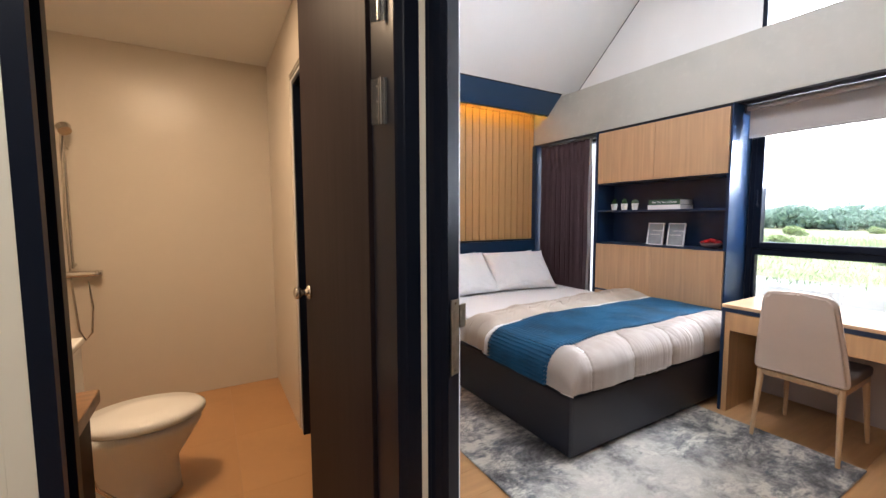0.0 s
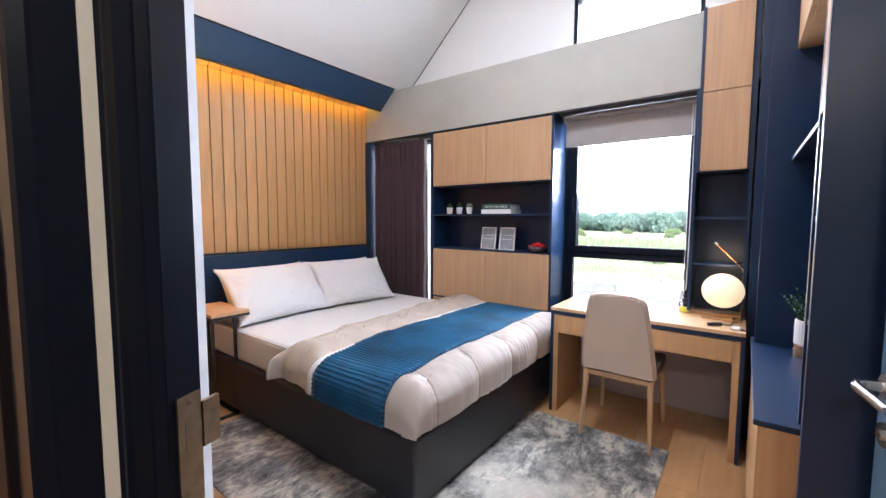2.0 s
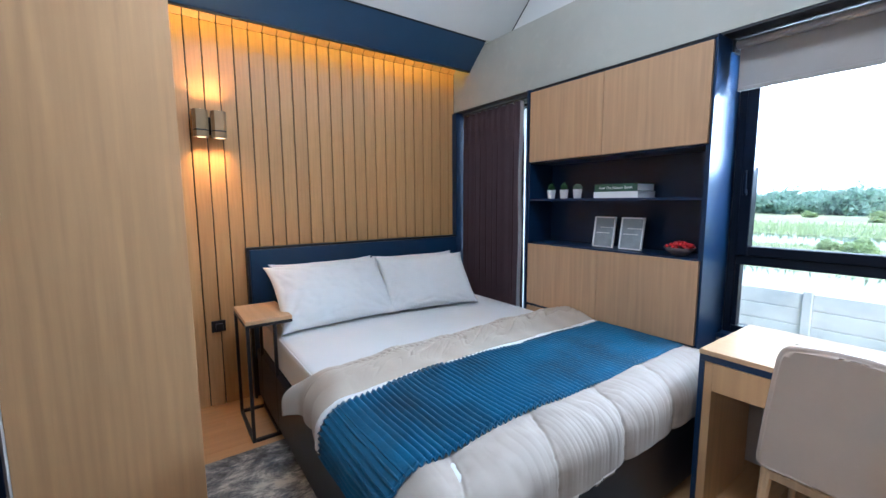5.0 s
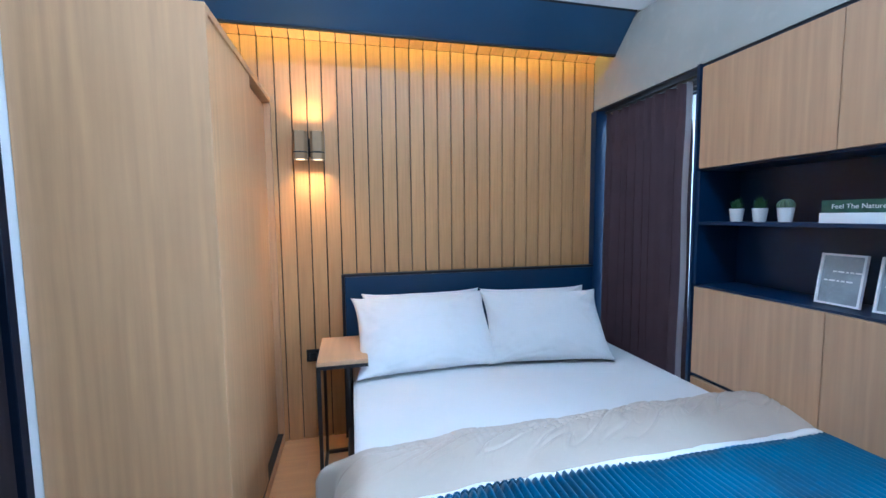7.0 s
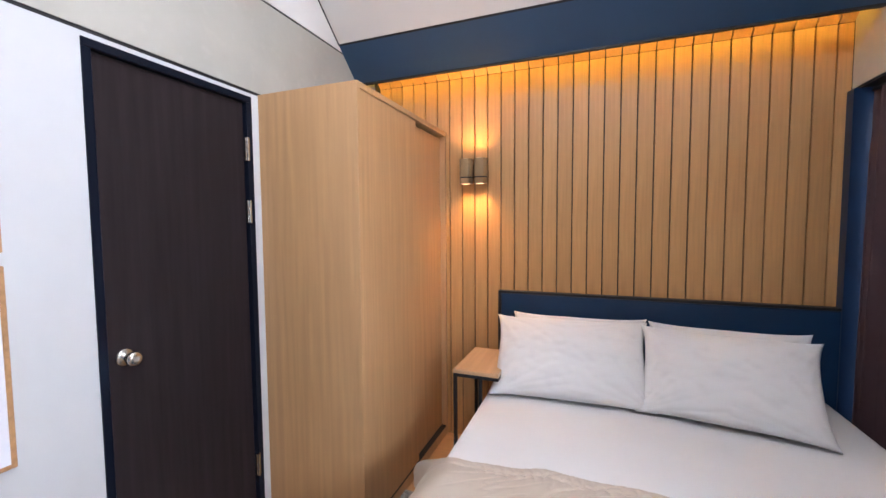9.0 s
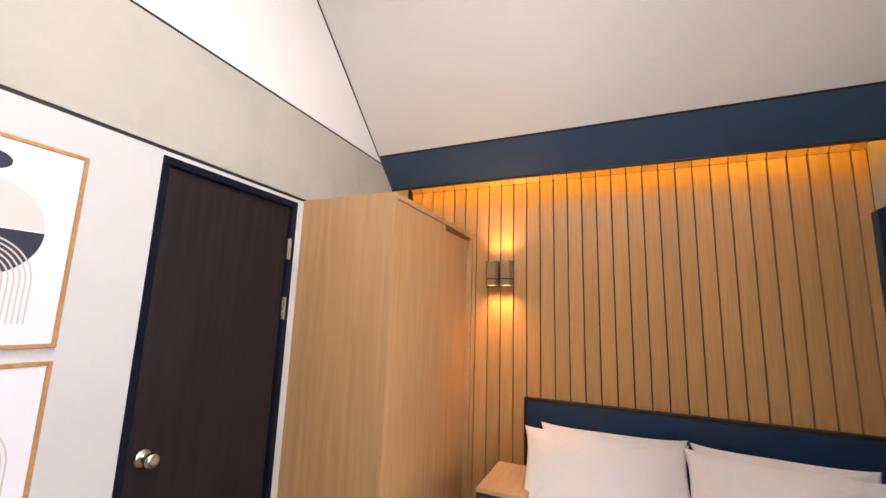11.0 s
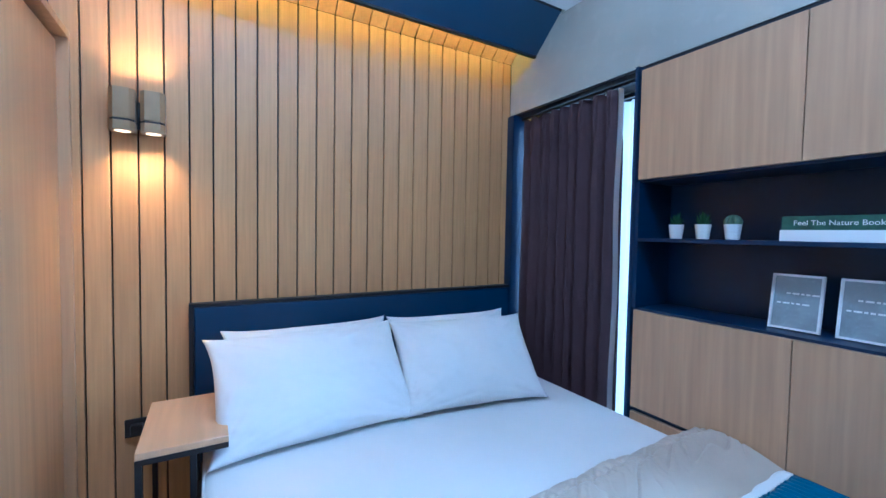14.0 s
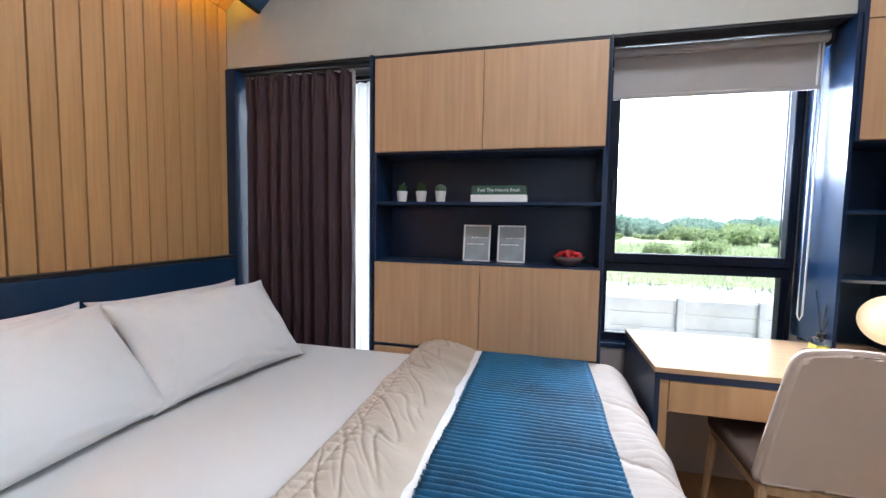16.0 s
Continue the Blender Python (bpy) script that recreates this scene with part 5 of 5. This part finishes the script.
# plant in the two-tone pot on the credenza
pp = thing("potted_plant", (2.86, 0.240, 0.7355), "leafy green plant in a white pot with copper base", "potted plant")
part("pot", lathe([(0.002, 0.060), (0.061, 0.060), (0.062, 0.150), (0.060, 0.172), (0.054, 0.172), (0.052, 0.150), (0.002, 0.150)], (2.86, 0.24, 0.7355), 28), M_pot, pp, "white glazed pot")
part("base", lathe([(0.002, 0.0), (0.058, 0.0), (0.060, 0.003), (0.061, 0.0595), (0.002, 0.0595)], (2.86, 0.24, 0.7355), 28), M_brass, pp, "copper lower band")
rnd = random.Random(11)
bm, st = bmesh.new(), bmesh.new()
for i in range(26):
    a, tilt = i * 2.4, 0.15 + 0.55 * (i / 26) ** 0.7
    ln_ = rnd.uniform(0.11, 0.17)
    p0 = Vector((2.86, 0.24, 0.885)) + Vector((math.cos(a), math.sin(a), 0)) * 0.025
    d_ = Vector((math.cos(a) * math.sin(tilt), math.sin(a) * math.sin(tilt), math.cos(tilt)))
    merge(st, rod(p0, p0 + d_ * ln_, 0.0016, 0.001, 5))
    for k in range(11):
        q = p0 + d_ * ln_ * (0.25 + 0.75 * k / 10)
        b = k * 2.1 + rnd.uniform(-0.3, 0.3)
        o = Vector((math.cos(b), math.sin(b), 0.35)).normalized()
        s_ = o.cross(d_).normalized() * 0.0045
        L = 0.022
        v = [bm.verts.new(x) for x in (q, q + o * L * 0.5 + s_, q + o * L + Vector((0, 0, 0.004)), q + o * L * 0.5 - s_)]
        bm.faces.new(v)
part("stems", st, M_green, pp)
part("leaves", bm, M_green, pp, "many small pointed leaves")

# pale boxes on the corner shelves
for z, h, x in ((1.0665, 0.16, 3.12), (1.3765, 0.12, 3.14)):
    b = thing("storage_box", (x + 0.05, 0.28, z), "small pale storage box on a black shelf", "box", "storage boxes")
    part("body", box(x, x + 0.10, 0.20, 0.366, z, z + h * 0.8, 0.003), M_pot, b)
    part("lid", box(x - 0.002, x + 0.102, 0.198, 0.368, z + h * 0.8 + 0.0005, z + h, 0.003), M_pot, b)

# ---- pictures on the west wall ----


def sheet_poly(pts, x0, x1):
    return prism(pts, "x", x0, x1)


def arc_pts(cy_, cz_, r, a0, a1, n=28):
    return [(cy_ + r * math.cos(a0 + (a1 - a0) * i / n), cz_ + r * math.sin(a0 + (a1 - a0) * i / n)) for i in range(n + 1)]


def arch_line(cy_, cz_, r, leg, w):
    outer = [(cy_ + r, cz_ - leg)] + arc_pts(cy_, cz_, r, 0, math.pi) + [(cy_ - r, cz_ - leg)]
    inner = [(cy_ - r + w, cz_ - leg)] + arc_pts(cy_, cz_, r - w, math.pi, 0) + [(cy_ + r - w, cz_ - leg)]
    bm_ = bmesh.new()
    m_ = len(outer)
    inn = inner[::-1]
    vo = [bm_.verts.new((XW + 0.0131, y, z)) for y, z in outer]
    vi = [bm_.verts.new((XW + 0.0131, y, z)) for y, z in inn]
    for i in range(m_ - 1):
        bm_.faces.new((vo[i], vo[i + 1], vi[i + 1], vi[i]))
    return bm_


def picture(z0_, z1_, flip, label):
    y0_, y1_ = 1.392, 1.812
    th = thing("framed_picture", (XW, (y0_ + y1_) / 2, z0_), label, "picture", "pictures on the wall")
    f = 0.013
    part("frame", boxes((XW + 0.001, XW + 0.016, y0_, y0_ + f, z0_, z1_), (XW + 0.001, XW + 0.016, y1_ - f, y1_, z0_, z1_), (XW + 0.001, XW + 0.016, y0_ + f, y1_ - f, z0_, z0_ + f), (XW + 0.001, XW + 0.016, y0_ + f, y1_ - f, z1_ - f, z1_), bev=0.002), M_picwood, th, "reddish wood frame")
    pa = part("paper", box(XW + 0.004, XW + 0.012, y0_ + f, y1_ - f, z0_ + f, z1_ - f), M_art, th, "pale print with abstract arches")
    c = (y0_ + y1_) / 2
    if flip:
        for i in range(9):
            part("ink_arch", arch_line(c, z0_ + 0.315, 0.150 - i * 0.0115, 0.115, 0.004), M_artline, pa)
        part("ink", sheet_poly(arc_pts(c, z0_ + 0.195, 0.152, math.pi, 2 * math.pi) , XW + 0.0121, XW + 0.0128), M_artnavy, pa)
        part("ink", sheet_poly([(c + 0.045 * math.cos(t_), z0_ + 0.225 + 0.028 * math.sin(t_)) for t_ in [2 * math.pi * i / 24 for i in range(24)]], XW + 0.0129, XW + 0.0133), M_artnavy, pa)
        part("ink", sheet_poly([(c + 0.05 * math.cos(t_), z0_ + 0.300 + 0.028 * math.sin(t_)) for t_ in [2 * math.pi * i / 24 for i in range(24)]], XW + 0.0129, XW + 0.0133), M_artblush, pa)
    else:
        part("ink", sheet_poly(arc_pts(c, z0_ + 0.335, 0.134, 0, math.pi), XW + 0.0121, XW + 0.0128), M_artblush, pa)
        part("ink", sheet_poly(arc_pts(c, z0_ + 0.330, 0.136, math.pi, 2 * math.pi), XW + 0.0121, XW + 0.0129), M_artnavy, pa)
        for i in range(9):
            part("ink_arch", arch_line(c, z0_ + 0.185, 0.128 - i * 0.012, 0.115, 0.0045), M_artline, pa)
        part("ink", sheet_poly([(c + 0.04 * math.cos(t_), z0_ + 0.515 + 0.026 * math.sin(t_)) for t_ in [2 * math.pi * i / 24 for i in range(24)]], XW + 0.0129, XW + 0.0133), M_artnavy, pa)


picture(1.460, 2.052, False, "framed abstract print of arches and a navy half-circle")
picture(0.834, 1.422, True, "framed abstract print of rainbow arches over navy")

# ---- bathroom ----
to = thing("toilet", (-0.25, 2.53, 0), "white ceramic close-coupled toilet with the lid down", "toilet")


def oval(cx_, cy_, rx, ry, back, n=40):
    pts = []
    for i in range(n):
        a = 2 * math.pi * i / n
        x = math.cos(a)
        pts.append((cx_ + (rx if x > 0 else back) * x, cy_ + ry * math.sin(a)))
    return pts


def stacked(levels):
    bm_ = bmesh.new()
    rr = []
    for z, pts in levels:
        rr.append([bm_.verts.new((x, y, z)) for x, y in pts])
    for a_, b_ in zip(rr, rr[1:]):
        n = len(a_)
        for i in range(n):
            bm_.faces.new((a_[i], a_[(i + 1) % n], b_[(i + 1) % n], b_[i]))
    bm_.faces.new(rr[0][::-1])
    bm_.faces.new(rr[-1])
    return bm_


ty = 2.53
part("bowl", stacked([(0.0, oval(-0.28, ty, 0.17, 0.115, 0.22)), (0.03, oval(-0.28, ty, 0.165, 0.11, 0.22)), (0.17, oval(-0.28, ty, 0.16, 0.11, 0.22)), (0.27, oval(-0.26, ty, 0.20, 0.15, 0.24)), (0.34, oval(-0.25, ty, 0.235, 0.175, 0.26)), (0.385, oval(-0.25, ty, 0.245, 0.18, 0.26))]), M_ceramic, to, smooth=True)
part("lid", stacked([(0.387, oval(-0.25, ty, 0.25, 0.186, 0.24)), (0.392, oval(-0.25, ty, 0.257, 0.192, 0.24)), (0.415, oval(-0.25, ty, 0.257, 0.192, 0.24)), (0.432, oval(-0.25, ty, 0.235, 0.172, 0.23)), (0.436, oval(-0.25, ty, 0.10, 0.08, 0.1))]), M_ceramic, to, smooth=True)
part("tank", box(-0.72, -0.50, ty - 0.19, ty + 0.19, 0.37, 0.74, 0.02, 3), M_ceramic, to)
part("tank_lid", box(-0.73, -0.49, ty - 0.2, ty + 0.2, 0.741, 0.775, 0.01, 2), M_ceramic, to)
# no real seat: a thin black disc paints the shaded gap under the lid
part("seat", stacked([(0.3855, oval(-0.25, ty, 0.248, 0.184, 0.24)), (0.3868, oval(-0.25, ty, 0.248, 0.184, 0.24))]), M_plastic, to, "thin black disc standing for the shade under the lid")
part("hinge", box(-0.50, -0.475, ty - 0.09, ty + 0.09, 0.386, 0.408, 0.005, 2), M_ceramic, to)
part("inlet_hose", tube([(-0.44, ty - 0.17, 0.36), (-0.43, ty - 0.20, 0.30), (-0.40, ty - 0.205, 0.20), (-0.34, ty - 0.19, 0.12), (-0.30, ty - 0.20, 0.04), (-0.31, ty - 0.22, 0.005)], 0.008, 8), M_steel, to, "steel inlet hose")
va = thing("vanity", (-0.6, 1.6, 0), "brown wooden bathroom vanity with a thick top", "cabinet")
part("body", box(-1.04, -0.295, 1.34, 1.815, 0.0, 0.755), M_door, va, "dark brown body")
part("top", box(-1.045, -0.27, 1.32, 1.84, 0.756, 0.80, 0.003), mat("brown_wood_counter", (0.22, 0.12, 0.06), 0.35, grain=(4, 40, 40, 0.25)), va, "brown wooden top")
shw = thing("shower_set", (-0.72, 3.73, 0.9), "chrome hand shower on a rail with a mixer", "shower")
part("rail", rod((-0.73, 3.70, 1.02), (-0.73, 3.70, 1.85), 0.009), M_steel, shw)
part("bracket", boxes((-0.742, -0.718, 3.70, 3.749, 1.03, 1.05), (-0.742, -0.718, 3.70, 3.749, 1.80, 1.82), bev=0.003), M_steel, shw)
part("hand_shower", merge(tube([(-0.735, 3.675, 1.72), (-0.735, 3.672, 1.80), (-0.725, 3.655, 1.88), (-0.715, 3.63, 1.92)], 0.011, 10), rod((-0.71, 3.625, 1.93), (-0.695, 3.60, 1.90), 0.040, 0.034, 20)), M_steel, shw, "chrome hand shower")
part("mixer", merge(rod((-0.80, 3.69, 0.98), (-0.58, 3.69, 0.98), 0.022, seg=16), merge(tube([(-0.62, 3.69, 0.985), (-0.60, 3.66, 1.0), (-0.59, 3.60, 0.985)], 0.009, 8), boxes((-0.79, -0.77, 3.69, 3.749, 0.965, 0.995), (-0.62, -0.60, 3.69, 3.749, 0.965, 0.995)))), M_steel, shw, "chrome mixer tap")
part("hose", tube([(-0.735, 3.675, 1.72), (-0.75, 3.68, 1.3), (-0.74, 3.69, 0.9), (-0.72, 3.69, 0.60), (-0.69, 3.69, 0.53), (-0.655, 3.69, 0.58), (-0.64, 3.69, 0.75), (-0.655, 3.69, 0.93)], 0.007, 8), M_steel, shw, "steel shower hose")

# ---- outside ----
GZ = -1.2
tagged(setting("ground", box(3.95, 3000, -1500, 1500, GZ - 0.3, GZ), M_grass, "flat green field reaching the horizon", "ground"))
setting("water", box(8.0, 20.0, -60, 70, GZ + 0.005, GZ + 0.02), M_water, "still pond reflecting the white sky", "water")
setting("water_far", box(31, 40, -80, 90, GZ + 0.005, GZ + 0.02), M_water, "narrow far pond strip", "water")
FX, FS, FH = 7.2, 0.925, 0.192
fe = thing("boundary_wall", (FX, 1.5, GZ), "weathered concrete panel boundary wall along the pond", "wall")
for i in range(12):
    y = -4.39 + i * FS
    part("post", box(FX - 0.05, FX + 0.05, y - 0.045, y + 0.045, GZ, 0.36, 0.008), M_fence, fe)
    for k in range(8):
        part("panel", box(FX - 0.02, FX + 0.02, y + 0.047, y + FS - 0.047, GZ + FH * k, GZ + FH * (k + 1) - 0.006, 0.005), M_fence, fe)


def crown(seed, r, h, z0, n, material):
    """A ragged crown of many small leaf clumps."""
    rnd_ = random.Random(seed)
    verts, faces = [], []
    blobs = [(rnd_.uniform(-0.5, 0.5) * r, rnd_.uniform(-0.5, 0.5) * r, z0 + h * rnd_.uniform(0.25, 0.8), rnd_.uniform(0.35, 0.6) * r) for _ in range(8)]
    for i in range(n):
        bx_, by_, bz_, br = blobs[i % 8]
        d_ = Vector((rnd_.gauss(0, 1), rnd_.gauss(0, 1), rnd_.gauss(0, 0.8))).normalized() * br * rnd_.uniform(0.6, 1.08)
        c = Vector((bx_, by_, bz_)) + d_
        s = r * rnd_.uniform(0.035, 0.08)
        base = len(verts)
        for _ in range(4):
            verts.append(tuple(c + Vector((rnd_.gauss(0, s), rnd_.gauss(0, s), rnd_.gauss(0, s)))))
        faces += [(base, base + 1, base + 2), (base, base + 2, base + 3), (base, base + 1, base + 3)]
    me = bpy.data.meshes.new("crown")
    me.from_pydata(verts, [], faces)
    me.materials.append(material)
    return me


def trunk(h, r, seed):
    rnd_ = random.Random(seed)
    bm_ = rod((0, 0, 0), (0.1, 0.05, h), r, r * 0.5, 8)
    for i in range(4):
        a = i * 1.7 + rnd_.random()
        p = Vector((0.07, 0.03, h * (0.6 + 0.08 * i)))
        merge(bm_, rod(p, p + Vector((math.cos(a) * h * 0.4, math.sin(a) * h * 0.4, h * 0.45)), r * 0.4, r * 0.15, 6))
    me = bpy.data.meshes.new("trunk")
    bm_.to_mesh(me)
    bm_.free()
    me.materials.append(M_bark)
    return me


SIZES = ((1, 3.4, 4.2, 0.0), (2, 4.4, 4.4, -0.2), (3, 2.6, 3.4, -0.1))
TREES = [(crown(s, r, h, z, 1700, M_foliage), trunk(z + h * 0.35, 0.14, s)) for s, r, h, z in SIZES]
SHRUBS = [(crown(s + 5, r, h, z, 2200, M_shrub), trunk(z + h * 0.35, 0.14, s)) for s, r, h, z in SIZES]
rnd = random.Random(21)
spots = [(rnd.uniform(92, 118), -75 + i * 0.95 + rnd.uniform(-1, 1), rnd.uniform(0.7, 1.05), 0.95) for i in range(150)]
spots += [(rnd.uniform(60, 84), rnd.uniform(-45, 34), rnd.uniform(0.22, 0.4), 0.7) for i in range(16)]
spots += [(rnd.uniform(56, 82), rnd.uniform(-44, -9), rnd.uniform(0.45, 0.8), 0.85) for i in range(22)]
spots += [(27.0, 4.8, 0.30, 0.75), (52.0, 3.5, 0.62, 0.9), (58.0, 2.4, 0.50, 0.85), (29.5, 6.1, 0.22, 0.7), (30.0, -5.4, 0.34, 0.9), (42, -12.5, 0.36, 0.7), (52, -17, 0.4, 0.7), (40, 14.5, 0.32, 0.7)]
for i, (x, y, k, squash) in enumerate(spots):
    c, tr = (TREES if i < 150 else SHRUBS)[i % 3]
    th = thing("tree", (x, y, GZ), "broad green tree at the edge of the field" if i < 150 else "low bright green shrub tree on the bank", "tree", "trees in the field")
    th.scale = (k, k, k * squash)
    th.rotation_euler = (0, 0, rnd.uniform(0, 6.28))
    for nm, me in (("crown", c), ("trunk", tr)):
        o = new(nm, me)
        o.parent = th
M_sky = mat("overcast_white_sky", (0.9, 0.92, 0.95), 1.0, emit=(0.95, 0.97, 1.0, 0.75))
setting("backdrop", box(420, 421, -900, 900, GZ - 1, 330), M_sky, "plain overcast white sky beyond the field", "sky")
# reeds along the banks
rnd = random.Random(8)
verts, faces = [], []
for i in range(16000):
    bank = rnd.choice((20.6, 21.5, 23.0, 26.0, 29.5, 30.5, 41.0, 43.0, 47.0, 53.0))
    x, y = bank + rnd.gauss(0, 0.6 if bank < 40 else 1.5), rnd.uniform(-28, 30)
    h, w, a = rnd.uniform(0.08, 0.34) * (1 if x < 40 else 2), rnd.uniform(0.02, 0.06) * (1 if x < 40 else 2), rnd.uniform(0, 3.14)
    b = len(verts)
    verts += [(x - w * math.cos(a), y - w * math.sin(a), GZ), (x + w * math.cos(a), y + w * math.sin(a), GZ), (x + rnd.gauss(0, 0.1), y + rnd.gauss(0, 0.1), GZ + h)]
    faces.append((b, b + 1, b + 2))
me = bpy.data.meshes.new("reeds")
me.from_pydata(verts, [], faces)
me.materials.append(M_shrub)
tagged(new("reeds", me), "tall green reeds and grass along the banks", "grass", kind="stuff")

# ---- slats of the north wall ----
SP, SX = 0.0920, 1.594
TOPZ = 2.538
k0 = int(math.floor((XW - SX) / SP))
full = box(-SP / 2 + 0.0034, SP / 2 - 0.0034, 0, 0.018, 0, TOPZ, 0.0016)
me_slat = bpy.data.meshes.new("slat")
full.to_mesh(me_slat)
full.free()
me_slat.materials.append(M_slat)
sl = math.hypot(1, PITCH)
cy_, cz_ = -0.30, 0.30 * PITCH
soff = prism([(-0.0, 0.0), (cy_, cz_), (cy_ + 0.012, cz_ + 0.014), (0.0, 0.019)], "x", -SP / 2 + 0.0034, SP / 2 - 0.0034)
me_soff = bpy.data.meshes.new("soffit_slat")
soff.to_mesh(me_soff)
soff.free()
me_soff.materials.append(M_slat)
k = k0
while SX + k * SP < XE - 0.002:
    cx = SX + (k + 0.5) * SP
    if cx - SP / 2 > XW - 0.01:
        w = min(1.0, (XE + 0.0 - (cx - SP / 2)) / SP)
        for nm, me_, loc in (("slat", me_slat, (cx, YN, 0)), ("soffit_slat", me_soff, (cx, YN + 0.0005, TOPZ + 0.002))):
            o = new(nm, me_)
            o.parent = wall_n
            o.location = (cx - SP / 2 * (1 - w), loc[1], loc[2])
            o.scale = (w, 1, 1)
    k += 1

# ---- floor planks and bathroom tiles ----
PW, PL = 0.178, 1.22
pk = box(0, PL - 0.0008, 0, PW - 0.0008, -0.012, 0, 0.0005)
me_plank = bpy.data.meshes.new("plank")
pk.to_mesh(me_plank)
pk.free()
me_plank.materials.append(M_floor)
row = 0
y = -1.5
while y < YN:
    off = (0.0, 0.47, 0.91, 0.22)[row % 4]
    x = -2.2 - off
    while x < 3.75:
        xa, xb = max(x, -2.1 if y < 0.98 else XW - 0.01), min(x + PL, 3.735)
        if xb - xa > 0.05:
            o = new("plank", me_plank)
            o.parent = floor
            o.location = (xa, y, 0)
            o.scale = ((xb - xa) / PL, 1, 1)
        x += PL
    y += PW
    row += 1
TS = 0.60
tb = box(0, TS - 0.0006, 0, TS - 0.0006, -0.012, -0.001, 0.0004)
me_tile = bpy.data.meshes.new("floor_tile")
tb.to_mesh(me_tile)
tb.free()
me_tile.materials.append(M_tilefloor)
for i in range(3):
    for j in range(5):
        x, y = BX0 + i * TS, 1.10 + j * TS
        w, h = min(1, (XW - 0.012 - x) / TS), min(1, (BY1 - y) / TS)
        o = new("floor_tile", me_tile)
        o.parent = floor
        o.location, o.scale = (x, y, 0), (w, h, 1)
